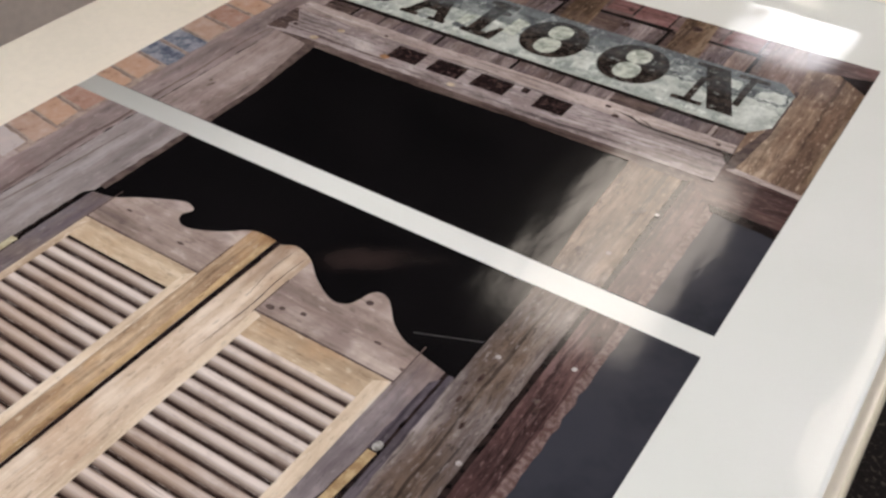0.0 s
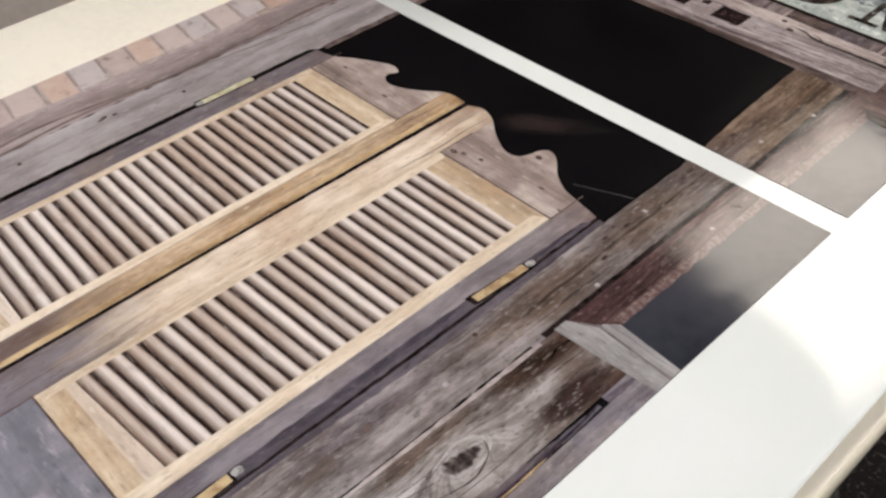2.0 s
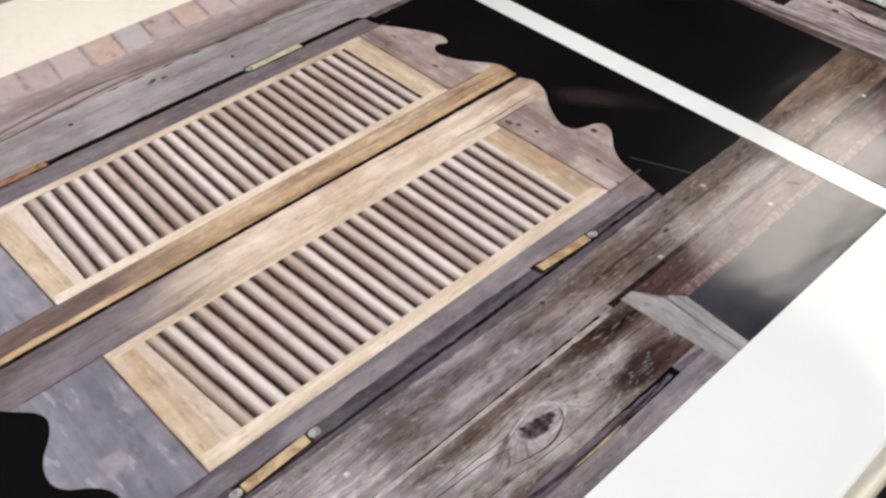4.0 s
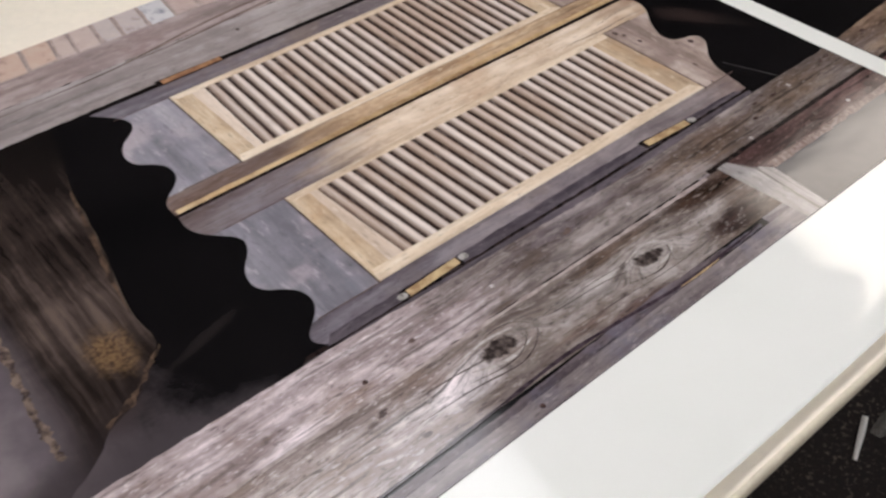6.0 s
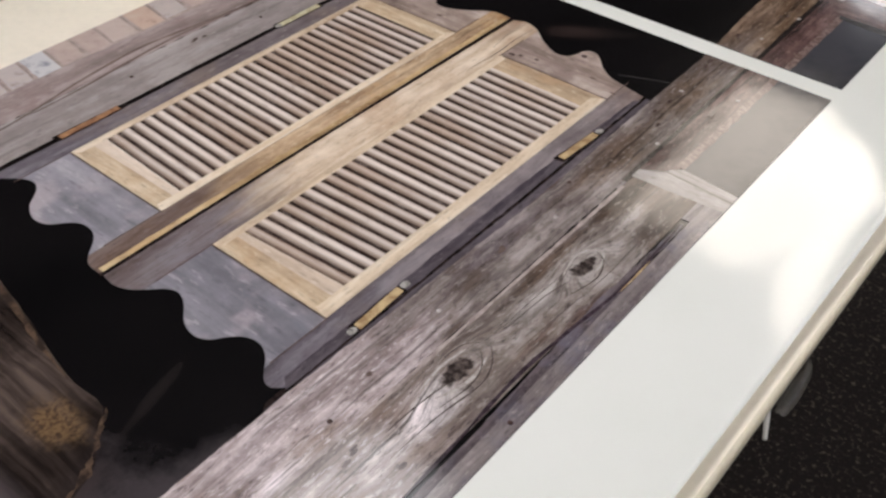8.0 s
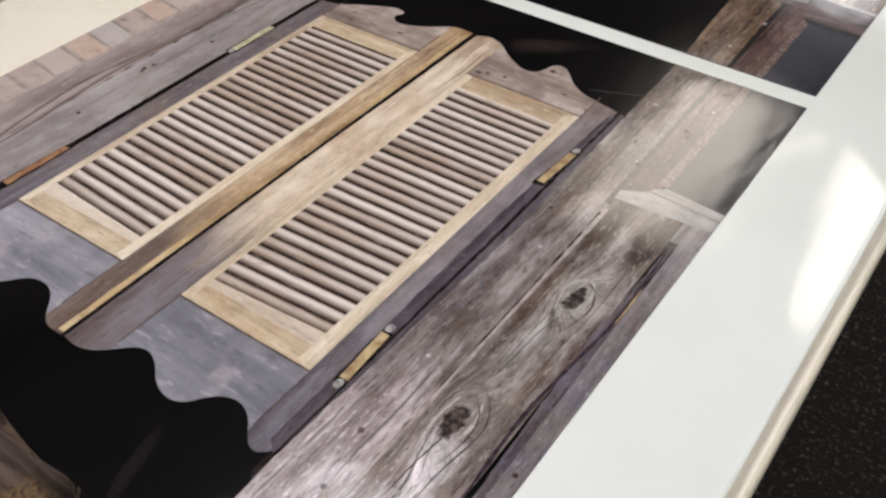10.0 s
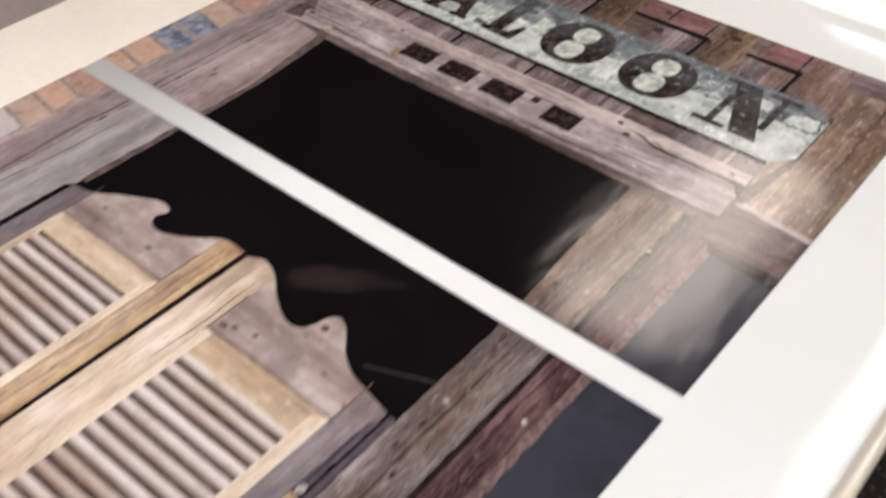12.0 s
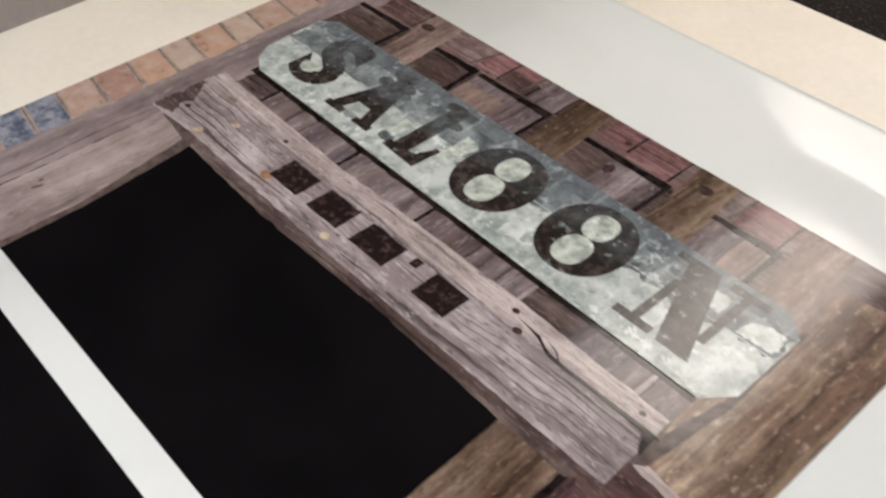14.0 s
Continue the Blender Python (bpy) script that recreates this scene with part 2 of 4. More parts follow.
def print_fade(name, patches):
    """Black ink with soft lighter patches: centre, size, tone and turn of each."""
    k = Nodes(name)
    c = k.mix(k.smooth(k.noise(k.pos, 5.0, 5.0, 0.65), 0.35, 0.65), lin((12, 11, 12)), lin((19, 17, 18)))
    for centre, size, tone, angle in patches:
        rot = k.add("ShaderNodeVectorRotate")
        rot.rotation_type = "Z_AXIS"
        k.put(rot.inputs["Vector"], k.vec("SUBTRACT", k.pos, (centre[0], centre[1], ZT)))
        rot.inputs["Angle"].default_value = radians(angle)
        d = k.vec("LENGTH", k.vec("MULTIPLY", rot.outputs[0], (1 / size[0], 1 / size[1], 0.0)), (0, 0, 0))
        d = k.math("ADD", d, k.math("MULTIPLY", k.math("SUBTRACT", k.noise(k.pos, 22.0, 5.0, 0.65), 0.5), 0.9))
        c = k.mix(k.smooth(d, 0.95, 0.05), c, lin(tone))
    k.film()
    return k.done(c)


def print_rock(name):
    """Ink of the dim, rough timber at the foot of the doorway, with a lit golden patch."""
    k = Nodes(name)
    warp = k.vec("MULTIPLY", k.vec("SUBTRACT", k.noise(k.pos, 7.0, 4.0, colour=True), (0.5, 0.5, 0.5)), (0.016, 0.016, 0.0))
    p = k.vec("ADD", k.pos, warp)
    g = k.smooth(k.noise(k.vec("MULTIPLY", p, (4.0, 75.0, 1.0)), 1.0, 7.0, 0.7), 0.34, 0.66)
    blot = k.smooth(k.noise(k.pos, 7.0, 5.0), 0.36, 0.66)
    c = k.ramp(k.math("ADD", k.math("MULTIPLY", g, 0.5), k.math("MULTIPLY", blot, 0.5)), [(0.12, lin((30, 24, 22))), (0.5, lin((56, 47, 43))), (0.92, lin((94, 81, 74)))])
    sep = k.add("ShaderNodeSeparateXYZ")
    k.put(sep.inputs[0], p)
    c = k.mix(k.smooth(sep.outputs[1], -1.165, -1.215, 0.0, 0.9), c, k.mix(blot, lin((96, 88, 92)), lin((128, 118, 120))))
    back = k.math("ADD", sep.outputs[0], k.math("MULTIPLY", sep.outputs[1], -1.0))
    c = k.mix(k.smooth(back, 1.53, 1.24, 0.0, 0.90), c, lin((16, 14, 14)))
    far = k.math("ADD", sep.outputs[0], k.math("MULTIPLY", sep.outputs[1], 0.35))
    c = k.mix(k.smooth(far, 0.285, 0.335, 0.0, 0.7), c, lin((40, 34, 34)))
    d = k.vec("LENGTH", k.vec("MULTIPLY", k.vec("SUBTRACT", p, (0.640, -1.106, ZT)), (1 / 0.044, 1 / 0.032, 0.0)), (0, 0, 0))
    d = k.math("ADD", d, k.math("MULTIPLY", k.math("SUBTRACT", k.noise(k.pos, 55.0, 5.0, 0.7), 0.5), 1.1))
    c = k.mix(k.smooth(d, 1.1, 0.25, 0.0, 0.9), c, k.mix(k.smooth(k.noise(k.pos, 190.0, 3.0), 0.36, 0.7), lin((118, 94, 66)), lin((66, 50, 40))))
    k.film()
    return k.done(c)


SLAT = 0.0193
INK = dict(
    black=print_plain("print_black", (12, 11, 12), (19, 17, 18), 5.0),
    brick=print_tones("print_brick", [(178, 148, 130), (166, 130, 114), (186, 162, 144), (162, 136, 124), (186, 150, 126)]),
    brick_pale=print_tones("print_brick_pale", [(190, 172, 164), (182, 162, 154), (194, 168, 152), (186, 174, 170)]),
    brick_blue=print_plain("print_brick_blue", (84, 91, 106), (152, 152, 158), 50.0),
    brick_white=print_plain("print_brick_white", (200, 197, 197), (140, 138, 148), 40.0, 0.50, 0.70),
    mortar=print_plain("print_mortar", (172, 154, 142), (140, 122, 112), 60.0),
    mortar_pale=print_plain("print_mortar_pale", (180, 164, 156), (158, 142, 134), 60.0),
    joint_pale=print_plain("print_joint_pale", (136, 121, 114), (160, 145, 138), 90.0),
    joint=print_plain("print_joint", (106, 92, 85), (140, 124, 115), 90.0),
    trim=print_wood("print_trim", (110, 97, 94), (155, 139, 135), (183, 168, 163), "v", 0.45, 0.15, (138, 118, 115)),
    left_plank_upper=print_wood("print_left_plank_upper", (110, 96, 90), (157, 140, 134), (183, 167, 160), "v", 0.5, 0.25, (132, 114, 108)),
    left_plank=print_wood("print_left_plank", (119, 109, 107), (152, 142, 139), (175, 166, 163), "v", 0.5, 0.2, (134, 124, 121)),
    trim_shade=print_wood("print_trim_shade", (84, 70, 64), (112, 96, 89), (138, 122, 114), "v", 0.6, 0.3),
    thread=print_plain("print_thread", (52, 50, 50), (70, 68, 68), 50.0),
    shadow=print_plain("print_shadow", (22, 17, 17), (46, 36, 34), 60.0),
    soft_shadow=print_plain("print_soft_shadow", (76, 63, 60), (104, 89, 83), 60.0),
    stile=print_wood("print_stile", (84, 75, 76), (124, 114, 115), (156, 146, 145), "v", 0.6, 0.2, (126, 112, 106), ends=(-0.76, -0.24, (226, 230, 240), (255, 240, 225)), stain=((104, 98, 108), 0.6)),
    crest=print_wood("print_crest", (100, 84, 78), (166, 148, 138), (204, 188, 177), "u", 0.35, 0.2, (134, 116, 110), stain=((150, 134, 132), 0.6)),
    skirt=print_wood("print_skirt", (112, 109, 115), (148, 144, 151), (186, 178, 182), "u", 0.32, 0.12, (178, 166, 170), stain=((128, 130, 142), 0.6)),
    tan=print_wood("print_tan", (146, 122, 102), (206, 184, 160), (230, 214, 195), "v", 0.6, 0.2, (190, 162, 136), ends=(-0.76, -0.16, (150, 154, 178), (198, 188, 184))),
    tan_brown=print_wood("print_tan_brown", (140, 112, 88), (204, 177, 146), (228, 209, 182), "v", 0.6, 0.3, (204, 166, 122), ends=(-0.76, -0.16, (146, 144, 162), (180, 166, 160)), stain=((158, 126, 104), 0.45)),
    tan_rail=print_wood("print_tan_rail", (150, 127, 104), (198, 175, 147), (223, 207, 183), "u", 0.7, 0.25, (188, 156, 122)),
    tan_edge=print_wood("print_tan_edge", (138, 110, 80), (198, 168, 127), (224, 203, 166), "v", 0.8, 0.35, (126, 94, 68)),
    rail_light=print_wood("print_rail_light", (182, 162, 144), (212, 194, 176), (228, 214, 200), "u", 0.6, 0.1),
    cream_edge=print_wood("print_cream_edge", (176, 153, 129), (218, 199, 174), (234, 222, 204), "v", 0.8, 0.15),
    brass=print_plain("print_brass", (196, 172, 132), (150, 122, 88), 60.0),
    brass_pale=print_plain("print_brass_pale", (204, 196, 166), (168, 156, 126), 60.0),
    rust=print_plain("print_rust", (164, 122, 90), (122, 88, 68), 50.0),
    silver=print_plain("print_silver", (172, 168, 162), (98, 94, 90), 130.0),
    # foot brightened: paler wood plus a ceiling panel's reflection put into the ink
    jamb=print_wood("print_jamb", (66, 56, 52), (121, 110, 106), (164, 154, 150), "v", 0.75, 0.6, (94, 81, 74), ends=(-0.80, 0.02, (385, 388, 400), (262, 242, 216)), stain=((84, 68, 55), 0.65),
                    patches=[(0.83, -0.36, 0.030, 0.12, (106, 86, 70), 0.6), (0.815, -0.60, 0.018, 0.10, (118, 108, 112), 0.6), (0.850, -0.66, 0.014, 0.10, (150, 140, 136), 0.5), (0.835, -0.16, 0.03, 0.09, (118, 98, 80), 0.5)]),
    # lower end brightened for a panel's reflection, upper brown stains deepened against another
    knotty=print_wood("print_knotty", (74, 63, 58), (132, 121, 115), (182, 173, 168), "v", 0.7, 0.75, (104, 88, 78),
                      [(0.920, -0.572, 0.0105, 0.026), (0.905, -0.798, 0.0135, 0.034)], ends=(-0.84, -0.42, (325, 325, 330), (176, 154, 142)), stain=((98, 82, 70), 0.5),
                      patches=[(0.888, -0.445, 0.022, 0.065, (62, 46, 36), 0.95), (0.945, -0.440, 0.026, 0.065, (58, 42, 39), 0.95), (0.962, -0.63, 0.010, 0.08, (84, 66, 60), 0.8),
                               (0.946, -0.71, 0.009, 0.06, (98, 80, 70), 0.7), (0.883, -0.60, 0.010, 0.09, (100, 82, 70), 0.7), (0.912, -0.66, 0.016, 0.055, (178, 170, 166), 0.6),
                               (0.942, -0.53, 0.010, 0.05, (164, 154, 148), 0.5), (0.925, -0.86, 0.022, 0.05, (196, 188, 186), 0.6), (0.930, -0.59, 0.010, 0.03, (176, 167, 162), 0.6)]),
    pale_line=print_plain("print_pale_line", (178, 164, 158), (146, 132, 128), 60.0),
    purple=print_wood("print_purple", (70, 61, 64), (110, 100, 102), (150, 140, 139), "v", 0.8, 0.4, (108, 106, 120), stain=((84, 68, 68), 0.5)),
    grey_strip=print_wood("print_grey_strip", (92, 83, 84), (136, 126, 124), (176, 166, 162), "v", 0.7, 0.35, (112, 108, 120), stain=((104, 94, 100), 0.5)),
    red=print_wood("print_red", (50, 36, 35), (98, 74, 71), (140, 114, 110), "v", 0.9, 0.55, (72, 50, 48)),
    red_rail=print_wood("print_red_rail", (56, 41, 40), (98, 76, 72), (146, 122, 116), "u", 0.7, 0.5, (76, 56, 54)),
    chipped=print_plain("print_chipped", (92, 70, 66), (134, 115, 109), 160.0, 0.36, 0.70),
    glass=print_plain("print_window", (34, 35, 41), (58, 58, 64), 4.0),
    sill=print_wood("print_sill", (112, 106, 104), (150, 144, 142), (182, 176, 172), "u", 0.7, 0.3),
    sill_dark=print_plain("print_sill_dark", (84, 76, 74), (120, 112, 108), 30.0),
    board=print_wood("print_board", (104, 91, 88), (170, 156, 153), (220, 208, 204), "u", 0.65, 0.75, (134, 118, 115), fleck=0.3, stain=((142, 128, 128), 0.5)),
    board_light=print_wood("print_board_light", (132, 116, 110), (190, 174, 167), (222, 208, 201), "u", 0.9, 0.6, (166, 148, 141), fleck=0.35),
    back=print_wood("print_back", (72, 61, 59), (134, 119, 117), (178, 165, 162), "v", 0.7, 0.6, (104, 86, 80), stain=((108, 98, 104), 0.5)),
    back_red=print_wood("print_back_red", (68, 52, 50), (120, 101, 97), (162, 146, 140), "u", 0.7, 0.5, (126, 92, 88)),
    back_dark=print_wood("print_back_dark", (52, 42, 40), (100, 84, 79), (144, 127, 119), "u", 0.7, 0.6, (74, 60, 56), stain=((84, 66, 58), 0.5)),
    stile_gold=print_wood("print_stile_gold", (58, 45, 36), (110, 89, 72), (156, 134, 112), "v", 0.8, 0.6, (124, 104, 92)),
    stile_grey=print_wood("print_stile_grey", (88, 70, 64), (138, 116, 106), (172, 150, 140), "v", 0.9, 0.5, (118, 88, 76)),
    post=print_wood("print_post", (82, 64, 53), (150, 125, 105), (214, 190, 166), "v", 0.55, 0.45, (104, 80, 68), stain=((96, 76, 66), 0.6),
                    patches=[(0.915, 0.40, 0.016, 0.08, (176, 156, 136), 0.6), (0.975, 0.46, 0.014, 0.12, (116, 92, 76), 0.6), (0.94, 0.58, 0.04, 0.05, (92, 74, 68), 0.7)]),
    mint=print_paint("print_mint", (200, 204, 195), (138, 145, 139), (234, 238, 229), (92, 93, 88), 34.0),
    mint_grey=print_paint("print_mint_grey", (84, 88, 89), (150, 156, 153), (204, 208, 202), (62, 62, 60), 24.0),
    mint_dark=print_paint("print_mint_dark", (92, 96, 99), (120, 125, 126), (170, 174, 172), (70, 73, 74), 34.0),
    mint_spot=print_paint("print_mint_spot", (206, 210, 196), (138, 144, 132), (232, 235, 224), (84, 84, 74), 55.0),
    # pale chips, brightened where the ceiling panel's reflection lies on the sign
    chip_glare=print_paint("print_chip_glare", (214, 218, 209), (168, 173, 165), (232, 235, 228), (112, 111, 104), 38.0),
    letter=print_letter("print_letter"),
    back_rose=print_wood("print_back_rose", (84, 56, 54), (136, 101, 98), (174, 144, 138), "u", 0.8, 0.6, (148, 104, 104)),
    stile_dark=print_wood("print_stile_dark", (64, 58, 64), (95, 87, 92), (122, 113, 115), "v", 0.8, 0.4, (76, 68, 72)),
    letter_small=print_plain("print_letter_small", (36, 26, 26), (84, 66, 62), 110.0, 0.48, 0.7),
    crack=print_plain("print_crack", (48, 39, 37), (78, 67, 63), 160.0),
    seam=print_plain("print_seam", (46, 36, 42), (74, 62, 68), 90.0),
    pale_ring=print_plain("print_pale_ring", (190, 182, 177), (156, 146, 140), 140.0),
    peg=print_plain("print_peg", (206, 186, 160), (150, 128, 106), 120.0),
    nail=print_plain("print_nail", (52, 40, 38), (84, 66, 60), 150.0),
    nail_pale=print_plain("print_nail_pale", (200, 192, 188), (150, 140, 136), 150.0),
    smudge=print_fade("print_smudge", [((0.605, -0.110), (0.085, 0.032), (46, 37, 35), -38.0), ((0.66, -0.075), (0.05, 0.014), (30, 26, 25), -35.0)]),
    rock=print_rock("print_rock"),
    rock_pale=print_plain("print_rock_pale", (122, 106, 94), (58, 49, 47), 45.0, 0.40, 0.62),
    rock_edge=print_plain("print_rock_edge", (92, 74, 60), (48, 39, 35), 40.0, 0.40, 0.62),
    dusk=print_fade("print_dusk", [((0.690, -1.030), (0.013, 0.100), (33, 29, 29), -16.0), ((0.765, -1.20), (0.16, 0.17), (84, 76, 78), 0.0), ((0.715, -1.14), (0.05, 0.06), (58, 50, 50), 0.0), ((0.79, -1.10), (0.045, 0.16), (66, 60, 62), 6.0)]),
)


def plain(name, colour, rough, tone=0.08, scale=20.0, bump=0.0, bscale=200.0):
    """A solid surface with slight unevenness of tone at two scales."""
    k = Nodes(name)
    n = k.math("ADD", k.math("MULTIPLY", k.noise(k.pos, scale, 4.0), 0.6), k.math("MULTIPLY", k.noise(k.pos, scale * 14, 3.0), 0.4))
    a = lin([max(0, v * (1 - tone)) for v in colour])
    b = lin([min(255, v * (1 + tone)) for v in colour])
    k.b.inputs["Roughness"].default_value = rough
    if bump:
        k.bump(k.noise(k.pos, bscale, 3.0), 1.0, bump)
    return k.done(k.mix(k.smooth(n, 0.35, 0.65), a, b))


def sheet_material():
    k = Nodes("white_film")
    c = k.mix(k.smooth(k.noise(k.pos, 3.0, 3.0), 0.35, 0.65), lin((227, 228, 220)), lin((231, 231, 224)))
    k.film(0.055)
    return k.done(c)


def carpet_material():
    k = Nodes("carpet")
    c = k.mix(k.noise(k.pos, 60.0, 4.0, 0.7), lin((10, 6, 5)), lin((42, 29, 22)))
    spot = k.math("MULTIPLY", k.smooth(k.noise(k.pos, 95.0, 3.0, 0.65), 0.54, 0.63), k.smooth(k.noise(k.pos, 30.0, 2.0), 0.40, 0.60, 0.15, 0.9))
    c = k.mix(spot, c, k.mix(k.noise(k.pos, 30.0), lin((140, 126, 114)), lin((84, 70, 60))))
    k.bump(k.noise(k.pos, 170.0, 4.0, 0.8), 1.0, 0.01)
    k.b.inputs["Roughness"].default_value = 0.95
    return k.done(c)


def glow_material(name, tone):
    k = Nodes(name)
    k.b.inputs["Emission Color"].default_value = (*tone, 1)
    sep = k.add("ShaderNodeSeparateXYZ")  # the tubes behind the diffuser leave its rim dimmer
    k.link(k.add("ShaderNodeTexCoord").outputs["Object"], sep.inputs[0])
    across = k.smooth(k.math("ABSOLUTE", sep.outputs[0]), 0.29, 0.13, 0.42, 1.0)
    ends = k.smooth(k.math("ABSOLUTE", sep.outputs[1]), 0.60, 0.50, 0.55, 1.0)
    k.put(k.b.inputs["Emission Strength"], k.math("MULTIPLY", k.math("MULTIPLY", across, ends), PANEL_GLOW))
    return k.done((0.8, 0.8, 0.8, 1))


WHITE_FILM = sheet_material()
CREAM = plain("cream_laminate", (240, 230, 211), 0.38, 0.018, 5.0, 0.0004, 350.0)
CREAM_EDGE = plain("cream_edging", (214, 204, 180), 0.5, 0.03, 12.0)
STEEL = plain("grey_steel", (120, 118, 114), 0.45, 0.05, 30.0)
CARPET = carpet_material()
WALL = plain("wall_paint", (112, 108, 104), 0.85, 0.03, 3.0, 0.0008, 300.0)
GREY = plain("grey_board", (196, 182, 170), 0.7, 0.04, 4.0)
CEILING = plain("ceiling_tile", (92, 91, 90), 0.95, 0.05, 90.0)
GLOW_WARM = glow_material("warm_diffuser", (1.0, 0.885, 0.765))
GLOW = glow_material("panel_diffuser", (0.985, 0.972, 1.008))
YELLOW = plain("yellow_tape", (206, 180, 70), 0.5, 0.06, 30.0)
INKBLACK = plain("tape_marks", (30, 28, 24), 0.6, 0.1, 80.0)
BACKING = plain("paper_backing", (216, 212, 204), 0.6, 0.04, 30.0)


def clear_material():
    k = Nodes("clear_offcut")
    k.b.inputs["Transmission Weight"].default_value = 0.92
    k.b.inputs["Roughness"].default_value = 0.25
    k.b.inputs["IOR"].default_value = 1.3
    return k.done(k.mix(k.noise(k.pos, 40.0), (0.62, 0.58, 0.52, 1), (0.78, 0.74, 0.68, 1)))


CLEAR = clear_material()


# ---- mesh helpers ----
def part(name, bm, material, parent=None, label="", smooth=False):
    me = bpy.data.meshes.new(name)
    bm.normal_update()
    bm.to_mesh(me)
    bm.free()
    me.materials.append(material)
    if smooth:
        for f in me.polygons:
            f.use_smooth = True
    ob = new(name, me)
    ob.parent = parent
    return tagged(ob, label)


def box(bm, x0, x1, y0, y1, z0, z1, bevel=0.0, seg=2):
    vs = bmesh.ops.create_cube(bm, size=1.0)["verts"]
    for v in vs:
        v.co = ((x0 + x1) / 2 + v.co.x * (x1 - x0), (y0 + y1) / 2 + v.co.y * (y1 - y0), (z0 + z1) / 2 + v.co.z * (z1 - z0))
    if bevel:
        es = list({e for v in vs for e in v.link_edges})
        bmesh.ops.bevel(bm, geom=es, offset=bevel, segments=seg, affect="EDGES", profile=0.5)
    return bm


def boxed(*a, **k):
    return box(bmesh.new(), *a, **k)


def curve_pts(pts, n=4):
    """A smooth line through the points."""
    out = []
    for i in range(len(pts) - 1):
        p0, p1, p2, p3 = pts[max(i - 1, 0)], pts[i], pts[i + 1], pts[min(i + 2, len(pts) - 1)]
        for s in range(n):
            t = s / n
            out.append(tuple(0.5 * (2 * b + (c - a) * t + (2 * a - 5 * b + 4 * c - d) * t * t + (3 * b - a - 3 * c + d) * t ** 3)
                             for a, b, c, d in zip(p0, p1, p2, p3)))
    return out + [pts[-1]]


def clipped(poly, lo, hi):
    """The part of a polygon between two heights of the picture, and inside its sides."""
    for axis, lim, sign in ((1, lo, 1), (1, hi, -1), (0, 0.0, 1), (0, 1.0, -1)):
        out = []
        for a, b in zip(poly, poly[1:] + poly[:1]):
            ina, inb = (a[axis] - lim) * sign >= -1e-9, (b[axis] - lim) * sign >= -1e-9
            if ina:
                out.append(a)
            if ina != inb:
                t = (lim - a[axis]) / (b[axis] - a[axis])
                out.append(tuple(p + (q - p) * t for p, q in zip(a, b)))
        poly = out
        if len(poly) < 3:
            return []
    return poly


SKIN = 0.0005   # height of the first ink layer over the table
STEP = 0.0002  # one ink layer over another
LAID = [0]  # pieces laid so far: each lies a hair over the one before


def curl(x, y):
    """How far the sheet's free edges lift from the table."""
    z = 0.0
    if x > 0.99:
        z += 0.40 * (x - 0.99) ** 2 * (0.80 + 0.20 * math.sin(y * 9.0 + x * 14.0))
    if x > 1.095:
        z += 1.20 * (x - 1.095) ** 2 * (0.88 + 0.12 * math.sin(y * 5.0))
    if y > 0.786:
        z += 0.020 * ((y - 0.786) / (SHEET_T - 0.786)) ** 2 * (0.85 + 0.15 * math.sin(x * 6.0 + 1.0))
    return z


# ---- the room ----
def room():
    setting = lambda name, bm, m, label, cat: tagged(part(name, bm, m), label, cat, kind="structure")
    setting("floor", boxed(-3.6, 4.2, -4.2, 7.2, -0.05, 0.0), CARPET, "dark brown speckled carpet floor round the table", "floor")
    # grey surface of unknown height, cut low so the black ink mirrors less of it
    setting("partition", boxed(-0.54, -0.46, -4.1, 7.1, 0.0, 0.86, 0.004, 1), GREY, "low warm grey partition beside the table", "partition")
    # walls and ceiling are unseen additions, kept dark to dim the film's reflections
    setting("wall_west", boxed(-3.56, -3.4, -4.2, 7.2, 0.0, CEIL), WALL, "plain grey painted workshop wall", "wall")
    setting("wall_east", boxed(4.1, 4.26, -4.2, 7.2, 0.0, CEIL), WALL, "plain grey painted workshop wall", "wall")
    setting("wall_north", boxed(-3.4, 4.1, 7.1, 7.26, 0.0, CEIL), WALL, "plain grey painted workshop wall", "wall")
    setting("wall_south", boxed(-3.4, 4.1, -4.26, -4.1, 0.0, CEIL), WALL, "plain grey painted workshop wall", "wall")
    setting("ceiling", boxed(-3.6, 4.2, -4.2, 7.2, CEIL + 0.05, CEIL + 0.12), CEILING, "plain grey workshop ceiling", "ceiling")


def ceiling_light(m, glow, label):
    root = tagged(new("ceiling_light"), label, "ceiling light", "ceiling lights")
    root.matrix_world = m
    bm = bmesh.new()
    for x0, x1, y0, y1 in ((-0.32, -0.285, -0.63, 0.63), (0.285, 0.32, -0.63, 0.63), (-0.285, 0.285, -0.63, -0.595), (-0.285, 0.285, 0.595, 0.63)):
        box(bm, x0, x1, y0, y1, 0.0, 0.06, 0.004, 1)
    part("frame", bm, STEEL, root, "white metal frame")
    part("diffuser", boxed(-0.285, 0.285, -0.595, 0.595, 0.012, 0.02), glow, root, "glowing diffuser")
    return root


room()
ceiling_light(pose(0.23, 1.89, CEIL), GLOW_WARM, "lit warm white recessed fluorescent ceiling panel")
lamp = ceiling_light(pose(0.22, 4.10, CEIL), GLOW, "lit cool white recessed fluorescent ceiling panel")
# all but the first of these are unseen panels, added for general light
for lx, ly in ((0.24, -0.66), (0.24, -2.95), (2.26, 1.84), (2.26, -0.42), (2.26, -2.66), (2.26, 4.06)):
    copy_thing(lamp, pose(lx, ly, CEIL))


